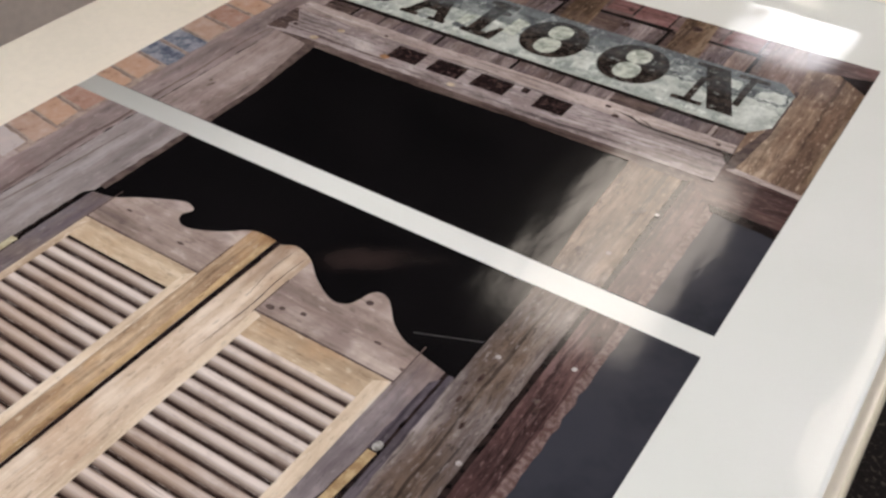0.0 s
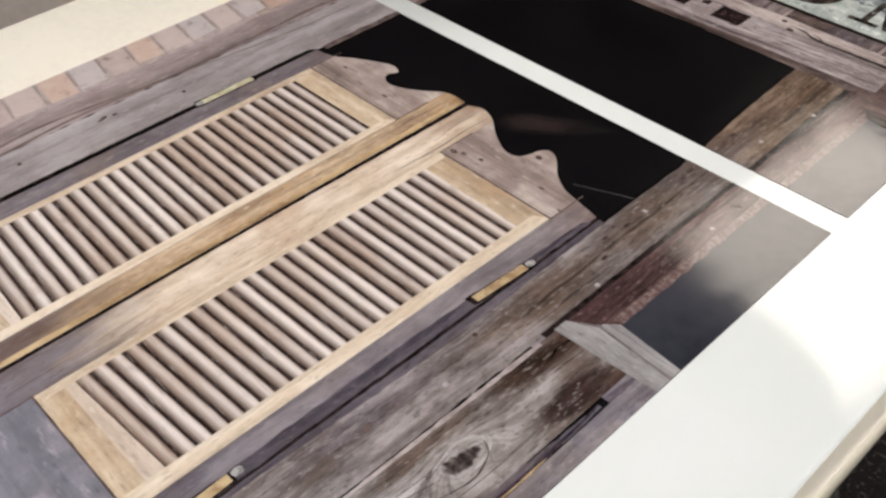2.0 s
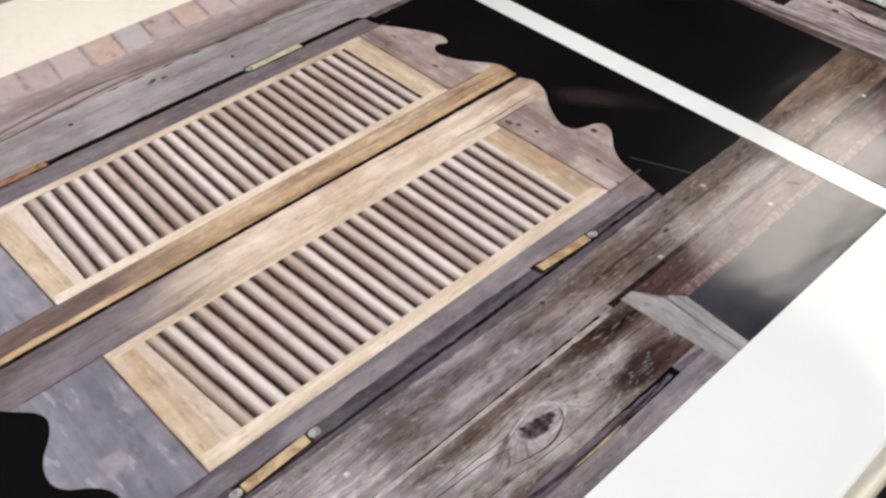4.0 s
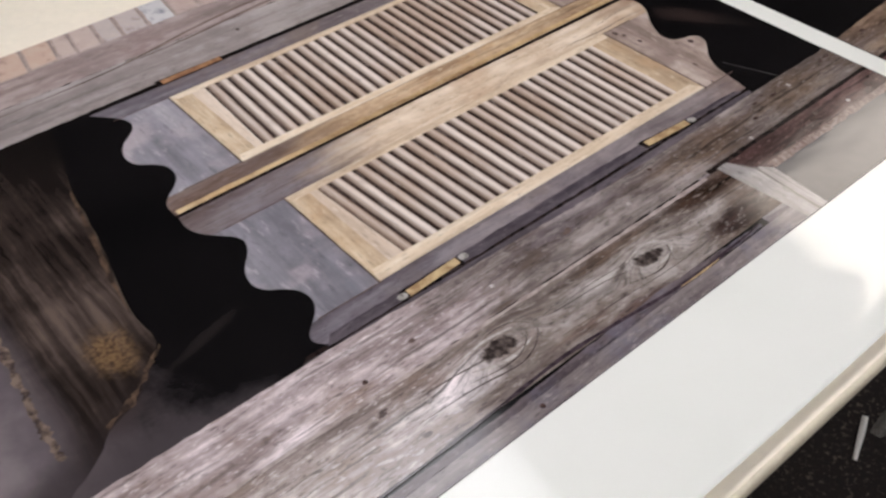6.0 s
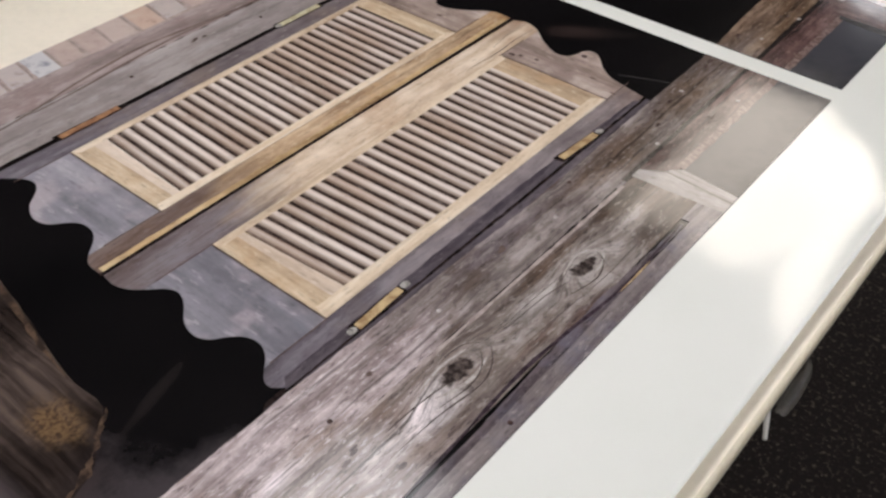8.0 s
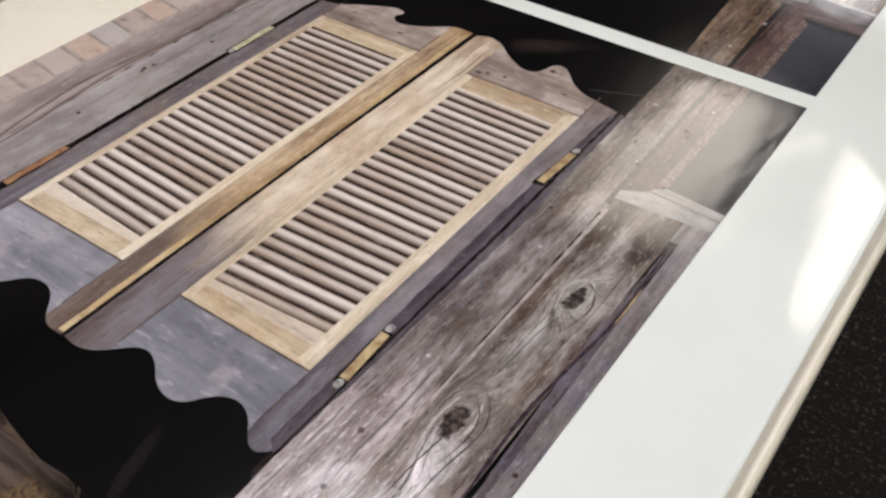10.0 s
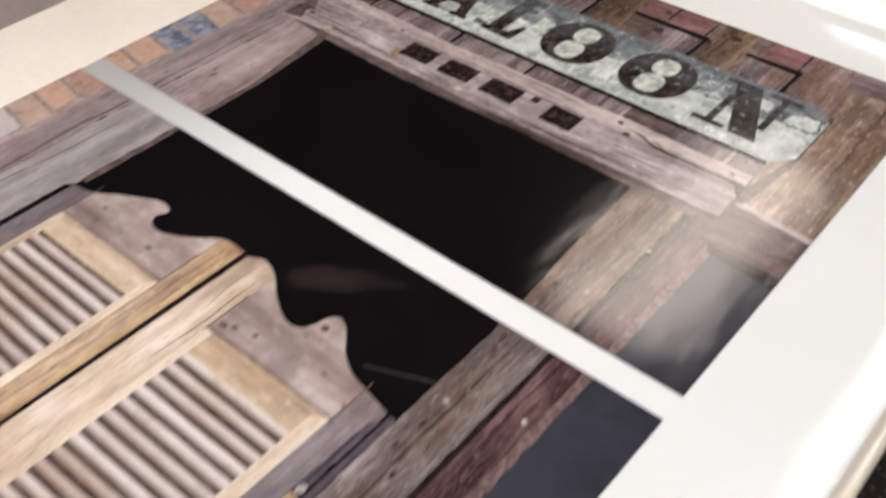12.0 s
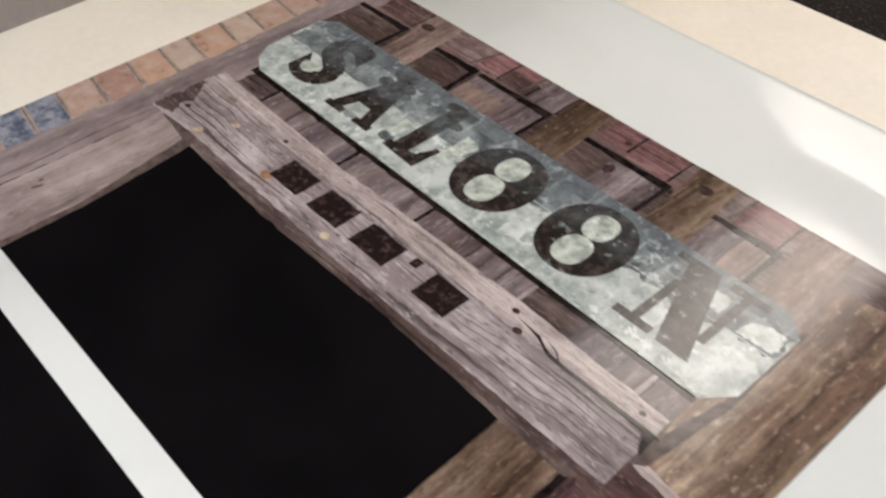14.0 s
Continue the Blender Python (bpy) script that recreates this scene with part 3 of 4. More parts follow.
def work_table():
    root = tagged(new("work_table"), "large cream laminate work table with rounded edges", "table")
    root.location = (0.5, -0.4, 0)
    inv = Matrix.Translation((-0.5, 0.4, 0))

    def sub(name, bm, m, parent=root, label="", smooth=False):
        bm.transform(inv)
        return part(name, bm, m, parent, label, smooth)

    sub("tabletop", boxed(LEFT, 1.1745, FAR, TOP, ZT - 0.030, ZT), CREAM, label="cream laminate top")
    nose = [(1.1745, ZT), (1.1760, ZT - 0.0004)] + [(1.1760 + 0.0055 * math.sin(a), ZT - 0.0084 + 0.008 * math.cos(a)) for a in (math.pi / 2 * i / 8 for i in range(1, 9))] + [(1.1815, ZT - 0.013), (1.1795, ZT - 0.016), (1.1745, ZT - 0.016)]
    bm = bmesh.new()
    ends = [[bm.verts.new((x, y, z)) for x, z in nose] for y in (FAR, TOP)]
    for i in range(len(nose)):
        j = (i + 1) % len(nose)
        bm.faces.new((ends[0][i], ends[0][j], ends[1][j], ends[1][i]))
    bm.faces.new(ends[0][::-1])
    bm.faces.new(ends[1])
    bmesh.ops.recalc_face_normals(bm, faces=bm.faces)
    edging = sub("edging", bm, CREAM_EDGE, label="rounded cream edge strip", smooth=True)
    for f in edging.data.polygons:
        f.use_smooth = abs(f.normal.y) < 0.5 and f.normal.x > -0.5
    for x0, x1, y0, y1 in ((LEFT + 0.08, LEFT + 0.11, FAR + 0.1, TOP - 0.1), (RIGHT - 0.17, RIGHT - 0.14, FAR + 0.1, TOP - 0.1)):
        sub("apron", boxed(x0, x1, y0, y1, ZT - 0.11, ZT - 0.032, 0.002, 1), STEEL)
    for x in (LEFT + 0.10, RIGHT - 0.15):
        for y in (FAR + 0.12, TOP - 0.12):
            sub("leg", boxed(x - 0.025, x + 0.025, y - 0.025, y + 0.025, 0.0, ZT - 0.032, 0.004, 2), STEEL)


work_table()


# ---- the printed sheet ----
def sheet():
    xs = [0.0, 0.5, 1.0] + [1.0 + (SHEET_R - 1.0) * i / 24 for i in range(1, 25)]
    ys = [SHEET_B + (0.69 - SHEET_B) * i / 40 for i in range(41)] + [0.69 + (SHEET_T - 0.69) * i / 24 for i in range(1, 25)]
    bm = bmesh.new()
    top = [[bm.verts.new((x, y, ZT + 0.0003 + curl(x, y))) for x in xs] for y in ys]
    low = [[bm.verts.new((x, y, ZT + 0.00005 + curl(x, y))) for x in xs] for y in ys]
    ny, nx = len(ys), len(xs)
    for j in range(ny - 1):
        for i in range(nx - 1):
            bm.faces.new((top[j][i], top[j][i + 1], top[j + 1][i + 1], top[j + 1][i]))
            bm.faces.new((low[j][i], low[j + 1][i], low[j + 1][i + 1], low[j][i + 1]))
    for j in range(ny - 1):
        bm.faces.new((top[j][0], top[j + 1][0], low[j + 1][0], low[j][0]))
        bm.faces.new((top[j][-1], low[j][-1], low[j + 1][-1], top[j + 1][-1]))
    for i in range(nx - 1):
        bm.faces.new((top[0][i], low[0][i], low[0][i + 1], top[0][i + 1]))
        bm.faces.new((top[-1][i], top[-1][i + 1], low[-1][i + 1], low[-1][i]))
    return tagged(part("printed_sheet", bm, WHITE_FILM, smooth=True),
                  "glossy white printed sheet with a weathered saloon doorway picture", "poster")


SHEET = sheet()


def flat(poly, z):
    bm = bmesh.new()
    vs = [bm.verts.new((p[0], p[1], z)) for p in poly]
    f = bm.faces.new(vs)
    f.normal_update()
    if f.normal.z < 0:
        f.normal_flip()
    bmesh.ops.triangulate(bm, faces=[f], ngon_method="EAR_CLIP")
    return bm


def rect(x0, x1, y0, y1):
    return [(x0, y0), (x1, y0), (x1, y1), (x0, y1)]


def rough_edges(poly, amp, step=0.012, seed=0):
    """The outline with small irregular steps along its edges."""
    out = []
    for a, b in zip(poly, poly[1:] + poly[:1]):
        d = math.dist(a, b)
        n = max(1, int(d / (step if amp < 0.004 else 0.004)))
        nx, ny = (b[1] - a[1]) / d, (a[0] - b[0]) / d
        for i in range(n):
            t = i / n
            x, y = a[0] + (b[0] - a[0]) * t, a[1] + (b[1] - a[1]) * t
            o = amp * (noise.noise((x * 60 + seed * 3.1, y * 60, seed)) + (0.8 * noise.noise((x * 210, y * 210, seed + 5)) if amp >= 0.004 else 0.0)) if i else 0.0
            out.append((x + nx * o, y + ny * o))
    return out


PICTURES = [(part("upper_picture", flat(rect(0, 1, GAP_T, PIC_T), ZT + SKIN), INK["black"], SHEET, "upper half of the printed picture"), GAP_T, PIC_T),
            (part("lower_picture", flat(rect(0, 1, PIC_B, GAP_B), ZT + SKIN), INK["black"], SHEET, "lower half of the printed picture"), PIC_B, GAP_B)]


def ink(name, poly, key, level, rough=0.0, label="", seed=0):
    """One printed piece; what crosses the white strip is split between the two pictures."""
    if rough:
        poly = rough_edges(poly, rough, seed=seed)
    made = None
    for picture, lo, hi in PICTURES:
        p = clipped(list(poly), lo, hi)
        if p:
            LAID[0] += 1
            made = part(name, flat(p, ZT + SKIN + STEP * level + LAID[0] * 4e-7), INK[key], picture, label)
    return made


def ellipse(cx, cy, rx, ry, n=28, power=2.0):
    return [(cx + rx * math.copysign(abs(math.cos(a)) ** (2 / power), math.cos(a)), cy + ry * math.copysign(abs(math.sin(a)) ** (2 / power), math.sin(a)))
            for a in (2 * math.pi * i / n for i in range(n))]


# brick column along the left edge
def bricks():
    ink("printed_mortar", rect(0, 0.082, -0.2, PIC_T), "mortar", 1)
    ink("printed_mortar", rect(0, 0.082, PIC_B, -0.2), "mortar_pale", 1)
    rng = random.Random(4)
    joints = [PIC_B + 0.047 * i for i in range(14)] + [-0.860, -0.821, -0.785, -0.742, -0.695, -0.650, -0.603, -0.552, -0.500, -0.451, -0.402, -0.354, -0.306,
              -0.258, -0.210, -0.161, -0.116, -0.069, -0.020, 0.036, 0.090, 0.137, 0.185, 0.237, 0.290, 0.341, 0.386, 0.441, 0.488, 0.542, 0.592, 0.64, 0.69]
    for y, y1 in zip(joints, joints[1:]):
        w = rng.uniform(0.062, 0.074)
        top = y1 - 0.008
        key = "brick" if y > -0.2 else "brick_pale"
        if 0.08 < y < 0.15:
            key = "brick_blue"
        if y == -0.742:
            key = "brick_white"
        ink("printed_brick", [(-0.001, y), (w, y - 0.010 + rng.uniform(-.002, .002)), (w + rng.uniform(-.004, .004), top - 0.009), (-0.001, top)], key, 2, 0.0022, seed=int(y * 999))
        ink("printed_joint", [(-0.001, y - 0.006), (w * rng.uniform(.7, 1.1), y - 0.0145), (w * .8, y - 0.0115), (-0.001, y - 0.0034)], "joint" if y > -0.2 else "joint_pale", 2, 0.0008, seed=int(y * 777))


bricks()

# timber on the left of the opening
ink("printed_trim", [(0.066, PIC_B), (0.134, PIC_B), (0.133, 0.05), (0.138, 0.27), (0.150, 0.45), (0.12, PIC_T), (0.055, PIC_T), (0.072, 0.4), (0.074, 0.0), (0.077, -0.25), (0.072, -0.5), (0.066, -0.7)], "trim", 3, 0.003)
ink("printed_plank", [(0.134, PIC_B), (0.219, PIC_B), (0.219, -0.21), (0.228, -0.2), (0.235, -0.02), (0.134, -0.02)], "left_plank", 3, 0.0015)
ink("printed_plank", [(0.134, -0.02), (0.235, -0.02), (0.238, 0.1), (0.222, 0.262), (0.142, 0.29), (0.138, 0.27)], "left_plank_upper", 3, 0.0015)
ink("printed_joint", rect(0.2180, 0.2230, -0.93, -0.215), "shadow", 4, 0.001)

ink("printed_edge_shadow", [(0.226, -0.19), (0.238, -0.19), (0.239, 0.1), (0.224, 0.263), (0.205, 0.263), (0.230, 0.1)], "soft_shadow", 4, 0.0025)
ink("printed_edge_shadow", [(0.142, 0.262), (0.225, 0.250), (0.225, 0.266), (0.142, 0.290)], "soft_shadow", 4, 0.002)

# a dim brown glow inside the doorway
ink("printed_smudge", rect(0.46, 0.76, -0.24, -0.038), "smudge", 1)

# timber on the right of the opening
ink("printed_jamb_side", [(0.786, -0.955), (0.800, -0.99), (0.804, -0.5), (0.802, -0.3), (0.796, -0.21), (0.787, -0.21)], "stile_dark", 2, 0.001)
ink("printed_jamb_shadow", [(0.782, -0.955), (0.7885, -0.965), (0.7905, -0.5), (0.7895, -0.21), (0.783, -0.21)], "shadow", 2.4, 0.001)
ink("printed_jamb_shadow", [(0.797, -0.92), (0.7985, -0.92), (0.804, -0.60), (0.8035, -0.42), (0.801, -0.45), (0.802, -0.6)], "soft_shadow", 2.6, 0.001)
ink("printed_plank", [(0.790, PIC_B), (0.870, PIC_B), (0.868, -0.4), (0.866, -0.1), (0.858, 0.11), (0.858, 0.262), (0.778, 0.262), (0.786, 0.1), (0.797, -0.03), (0.797, -0.22), (0.803, -0.48), (0.798, -0.66), (0.790, -0.92)], "jamb", 3, 0.002)
ink("printed_joint", [(0.864, -0.40), (0.874, -0.40), (0.872, -0.1), (0.868, 0.262), (0.858, 0.262), (0.862, -0.05)], "shadow", 4, 0.0015)
ink("printed_board", [(0.871, -0.37), (0.912, -0.335), (0.912, 0.216), (0.866, 0.262), (0.868, 0.1)], "red", 4, 0.001)
ink("printed_window", rect(0.914, 1.0, -0.345, 0.218), "glass", 4)
ink("printed_chipped_edge", rect(0.906, 0.9175, -0.328, 0.213), "chipped", 5, 0.003)
ink("printed_board", rect(0.872, 0.964, PIC_B, -0.37), "knotty", 4)
ink("printed_pale_edge", [(0.866, PIC_B), (0.8695, PIC_B), (0.876, -0.41), (0.871, -0.41)], "pale_line", 5, 0.002)
ink("printed_strip", [(0.972, PIC_B), (0.986, PIC_B), (0.977, -0.6), (0.973, -0.43), (0.969, -0.43), (0.962, -0.6), (0.970, -0.85)], "purple", 5, 0.002)
ink("printed_strip", [(0.986, PIC_B), (1.0, PIC_B), (1.0, -0.36), (0.975, -0.37), (0.977, -0.6)], "grey_strip", 5)
ink("printed_recess", rect(0.868, 1.0, -0.42, -0.33), "purple", 3.5)
ink("printed_sill", [(0.902, -0.342), (0.916, -0.329), (1.0, -0.336), (1.0, -0.352), (0.905, -0.346)], "sill", 6)
ink("printed_sill", [(0.870, -0.366), (0.900, -0.348), (1.0, -0.353), (1.0, -0.376), (0.93, -0.381), (0.870, -0.385)], "sill", 5)
ink("printed_sill_joint", [(0.880, -0.3585), (0.903, -0.3455), (1.0, -0.3515), (1.0, -0.3545), (0.903, -0.3490), (0.882, -0.3605)], "sill_dark", 7)
ink("printed_header", [(0.866, 0.262), (0.90, 0.218), (1.0, 0.214), (1.0, 0.302), (0.892, 0.310), (0.892, 0.262)], "red_rail", 5, 0.0015)
ink("printed_header_edge", [(0.896, 0.302), (1.0, 0.2915), (1.0, 0.302), (0.896, 0.313)], "board_light", 6, 0.002)
ink("printed_header_shadow", [(0.912, 0.205), (1.0, 0.196), (1.0, 0.216), (0.906, 0.219)], "shadow", 6, 0.001)
ink("printed_post", [(0.893, 0.312), (1.0, 0.302), (1.0, 0.63), (0.955, 0.640), (0.895, 0.65), (0.880, 0.565)], "post", 5, 0.0015)
ink("printed_joint", [(0.890, 0.30), (0.905, 0.31), (0.918, 0.42), (0.916, 0.55), (0.910, 0.55), (0.908, 0.42), (0.893, 0.345)], "soft_shadow", 6, 0.0025)
ink("printed_post_edge", [(0.990, 0.33), (1.0, 0.33), (1.0, 0.60), (0.992, 0.58)], "stile_gold", 6, 0.002)

# panelled wall behind the sign
ink("printed_wall", rect(0.11, 0.90, 0.262, PIC_T), "back_dark", 1)
for n, (x0, x1, key) in enumerate(((0.13, 0.204, "back_dark"), (0.207, 0.376, "back"), (0.38, 0.518, "back"), (0.522, 0.60, "back"), (0.602, 0.680, "back"),
                                   (0.69, 0.752, "back_dark"), (0.757, 0.84, "back"), (0.852, 0.90, "back"))):
    ink("printed_wall_board", rect(x0, x1, 0.35, 0.45), key, 2, 0.0015, seed=n)
for x in (0.205, 0.379, 0.519, 0.684, 0.846):
    ink("printed_wall_joint", [(x - 0.003, 0.36), (x + 0.003, 0.36), (x + 0.002, 0.43), (x - 0.002, 0.43)], "pale_line" if x > 0.6 else "shadow", 3, 0.001)
ink("printed_sign_shadow", [(0.135, 0.402), (0.89, 0.397), (0.895, 0.41), (0.135, 0.42)], "shadow", 3, 0.003)
# upper row: red rail, recessed panels and upright stiles
ink("printed_rail", [(0.12, 0.628), (0.90, 0.628), (0.90, PIC_T), (0.05, PIC_T), (0.07, 0.64)], "back_red", 2, 0.002)
for n, (x0, x1, y0, y1, key) in enumerate(((0.11, 0.20, 0.634, 0.690, "red_rail"), (0.335, 0.378, 0.632, 0.690, "back_rose"), (0.383, 0.432, 0.634, 0.662, "red_rail"),
                                           (0.383, 0.424, 0.666, 0.690, "back_rose"), (0.437, 0.486, 0.632, 0.690, "back"), (0.552, 0.60, 0.640, 0.690, "back_rose"), (0.605, 0.668, 0.632, 0.690, "back_rose"),
                                           (0.764, 0.822, 0.630, 0.690, "back_rose"))):
    ink("printed_rail_board", rect(x0, x1, y0, y1), key, 2.5, 0.0015, seed=n + 40)
    ink("printed_rail_joint", [(x1, y0), (x1 + 0.003, y0), (x1 + 0.0035, y1), (x1 + 0.001, y1)], "shadow", 2.7, 0.001, seed=n)
for n, (x0, x1, key) in enumerate(((0.10, 0.205, "back_dark"), (0.264, 0.352, "back_dark"), (0.358, 0.487, "back"), (0.547, 0.68, "back"), (0.742, 0.832, "stile_grey"))):
    ink("printed_panel", rect(x0, x1, 0.55, 0.622), key, 3, 0.001, seed=n + 9)
    ink("printed_panel_shadow", [(x0, 0.619), (x1, 0.617), (x1, 0.630), (x0, 0.628)], "shadow", 4, 0.002, seed=n)
    ink("printed_panel_shadow", [(x1 - 0.007, 0.555), (x1, 0.555), (x1, 0.63), (x1 - 0.006, 0.63)], "shadow", 4, 0.001, seed=n)
for n, (x0, x1, key) in enumerate(((0.206, 0.262, "stile_grey"), (0.489, 0.543, "stile_gold"), (0.682, 0.738, "stile_gold"), (0.834, 0.900, "stile_grey"))):
    ink("printed_stile", [(x0 + 0.012, 0.55), (x1 + 0.012, 0.55), (x1, PIC_T), (x0, PIC_T)], key, 5, 0.0015, seed=n)
ink("printed_rail_joint", [(0.352, 0.56), (0.357, 0.56), (0.345, 0.63), (0.34, 0.63)], "shadow", 5, 0.001)
ink("printed_rail_joint", [(0.325, 0.632), (0.330, 0.632), (0.345, PIC_T), (0.340, PIC_T)], "soft_shadow", 5, 0.001)
ink("printed_rail_joint", [(0.42, 0.632), (0.424, 0.632), (0.43, PIC_T), (0.426, PIC_T)], "soft_shadow", 5, 0.001)
ink("printed_corner_board", [(0.90, 0.625), (0.955, 0.634), (1.0, 0.64), (1.0, PIC_T), (0.89, PIC_T)], "back_red", 5.5, 0.002)
ink("printed_corner_shadow", [(0.952, 0.634), (1.0, 0.596), (1.0, 0.645)], "shadow", 6, 0.002)
ink("printed_rail_joint", [(0.755, 0.632), (0.759, 0.632), (0.765, PIC_T), (0.761, PIC_T)], "soft_shadow", 5, 0.001)
ink("printed_panel_board", rect(0.548, 0.60, 0.552, 0.618), "back_dark", 3.6, 0.0015)
ink("printed_panel_board", rect(0.36, 0.43, 0.552, 0.60), "stile_grey", 3.6, 0.0015)
ink("printed_panel_board", rect(0.75, 0.79, 0.552, 0.617), "back", 3.6, 0.0015)
ink("printed_thread", [(0.722, -0.1805), (0.795, -0.150), (0.795, -0.1475), (0.722, -0.1785)], "thread", 1.5)
ink("printed_knot", ellipse(0.221, 0.650, 0.012, 0.008), "nail", 6, 0.001)
ink("printed_knot", ellipse(0.592, 0.655, 0.006, 0.004), "nail", 6)
ink("printed_knot", ellipse(0.712, 0.652, 0.009, 0.008), "nail", 6, 0.001)
ink("printed_knot", ellipse(0.607, 0.600, 0.007, 0.009), "nail", 6, 0.001)

# the timber under the sign
ink("printed_board_shadow", [(0.21, 0.272), (0.885, 0.272), (0.862, 0.248), (0.60, 0.252), (0.40, 0.246), (0.225, 0.252)], "back_dark", 4, 0.003)
ink("printed_name_board", [(0.114, 0.262), (0.20, 0.268), (0.5, 0.264), (0.892, 0.268), (0.891, 0.315), (0.878, 0.335), (0.70, 0.345), (0.115, 0.345)], "board", 7, 0.002)
ink("printed_name_board", [(0.112, 0.340), (0.70, 0.338), (0.891, 0.340), (0.889, 0.364), (0.67, 0.370), (0.38, 0.364), (0.118, 0.373)], "board_light", 8, 0.002)
ink("printed_split", curve_pts([(0.70, 0.352), (0.735, 0.346), (0.76, 0.336), (0.80, 0.336), (0.886, 0.337), (0.886, 0.342), (0.80, 0.340), (0.758, 0.341), (0.736, 0.350)], 3), "shadow", 9)
ink("printed_split", [(0.888, 0.319), (0.894, 0.314), (0.892, 0.338), (0.880, 0.337)], "shadow", 9, 0.001)
ink("printed_split", [(0.205, 0.280), (0.32, 0.279), (0.40, 0.284), (0.32, 0.2825), (0.21, 0.284)], "soft_shadow", 9, 0.001)
for x, y, r, key in ((0.205, 0.276, 0.008, "peg"), (0.228, 0.318, 0.007, "peg"), (0.337, 0.290, 0.009, "rust"), (0.470, 0.278, 0.007, "peg"), (0.695, 0.356, 0.005, "nail"),
                     (0.715, 0.338, 0.006, "nail"), (0.866, 0.352, 0.004, "nail"), (0.76, 0.286, 0.004, "nail_pale"), (0.15, 0.295, 0.005, "nail"), (0.30, 0.345, 0.004, "nail")):
    ink("printed_peg", ellipse(x, y, r, r * 0.75, 12), key, 9, r * 0.3)

# the sign
def on_sign(poly):
    """The outline kept inside the sign's upper edge and ends."""
    return [(min(max(x, 0.1005), 0.9125), min(y, 0.5655 - (x - 0.122) * 0.0065)) for x, y in poly]


ink("printed_sign", [(0.117, 0.428), (0.144, 0.411), (0.889, 0.404), (0.914, 0.434), (0.914, 0.536), (0.889, 0.561), (0.122, 0.566), (0.099, 0.546), (0.101, 0.455)], "mint", 7)
ink("printed_sign_band", on_sign(rough_edges([(0.101, 0.492), (0.40, 0.490), (0.75, 0.486), (0.913, 0.494), (0.910, 0.536), (0.885, 0.556), (0.126, 0.560), (0.104, 0.544)], 0.008)), "mint_grey", 8)
ink("printed_sign_band", rough_edges([(0.100, 0.536), (0.45, 0.5355), (0.913, 0.532), (0.911, 0.539), (0.889, 0.561), (0.122, 0.566), (0.1005, 0.546)], 0.001), "mint_dark", 8.4)
ink("printed_sign_fold", [(0.104, 0.489), (0.5, 0.4905), (0.913, 0.495), (0.913, 0.4965), (0.5, 0.4922), (0.104, 0.4905)], "mint", 8.8, 0.0006)
ink("printed_sign_fold", [(0.104, 0.5355), (0.5, 0.5345), (0.913, 0.531), (0.913, 0.5322), (0.5, 0.5358), (0.104, 0.5368)], "mint_grey", 8.8, 0.0006)
ink("printed_sign_edge", [(0.150, 0.411), (0.60, 0.4063), (0.887, 0.4043), (0.887, 0.4063), (0.60, 0.409), (0.150, 0.4135)], "mint_spot", 11, 0.0006)


# letters
def glyph(name, char, x0, x1, y0, y1, key, level, bold=0.03):
    cu = bpy.data.curves.new("glyph", "FONT")
    cu.body, cu.size, cu.offset, cu.resolution_u = char, 1.0, bold, 4
    ob = new("glyph", cu)
    me = bpy.data.meshes.new_from_object(ob.evaluated_get(bpy.context.evaluated_depsgraph_get()))
    bpy.data.objects.remove(ob)
    co = [v.co.copy() for v in me.vertices]
    ax, bx, ay, by = min(c.x for c in co), max(c.x for c in co), min(c.y for c in co), max(c.y for c in co)
    for v, c in zip(me.vertices, co):
        v.co = (x0 + (c.x - ax) / (bx - ax) * (x1 - x0), y0 + (c.y - ay) / (by - ay) * (y1 - y0), ZT + SKIN + STEP * (level + 0.9))
    me.materials.clear()
    me.materials.append(INK[key])
    out = new(name, me)
    out.parent = PICTURES[0][0]
    return out


def slab(name, x0, x1, y0, y1, key, level):
    return ink(name, rect(x0, x1, y0, y1), key, level, 0.0008, seed=int(x0 * 999))


B, T = 0.431, 0.553
glyph("printed_letter", "S", 0.158, 0.236, B + 0.004, T + 0.003, "letter", 9, 0.05)
glyph("printed_letter", "A", 0.266, 0.350, B + 0.002, T, "letter", 9, 0.045)
ink("printed_counter", ellipse(0.185, 0.466, 0.015, 0.013, 18), "mint_spot", 10, 0.001)
slab("printed_serif", 0.263, 0.298, B, B + 0.011, "letter", 10)
slab("printed_serif", 0.320, 0.352, B, B + 0.011, "letter", 10)
slab("printed_letter", 0.392, 0.418, B, T, "letter", 9)
slab("printed_serif", 0.382, 0.434, T - 0.014, T, "letter", 10)
ink("printed_serif", [(0.384, B), (0.444, B - 0.003), (0.448, B + 0.042), (0.440, B + 0.042), (0.428, B + 0.016), (0.384, B + 0.013)], "letter", 10)
for cx in (0.532, 0.672):
    ink("printed_letter", ellipse(cx, 0.489, 0.055, 0.060, 40, 2.15), "letter", 9)
    ink("printed_counter", ellipse(cx, 0.4655, 0.0205, 0.0250, 24, 2.4), "mint_spot", 10, 0.001)
    ink("printed_counter", ellipse(cx, 0.5135, 0.0195, 0.0225, 24, 2.4), "mint_spot", 10, 0.001)
ink("printed_letter", [(0.768, T), (0.808, T), (0.856, B), (0.816, B)], "letter", 9, 0.001)
slab("printed_letter", 0.776, 0.787, B, T - 0.04, "letter", 9)
slab("printed_serif", 0.758, 0.806, B, B + 0.011, "letter", 10)
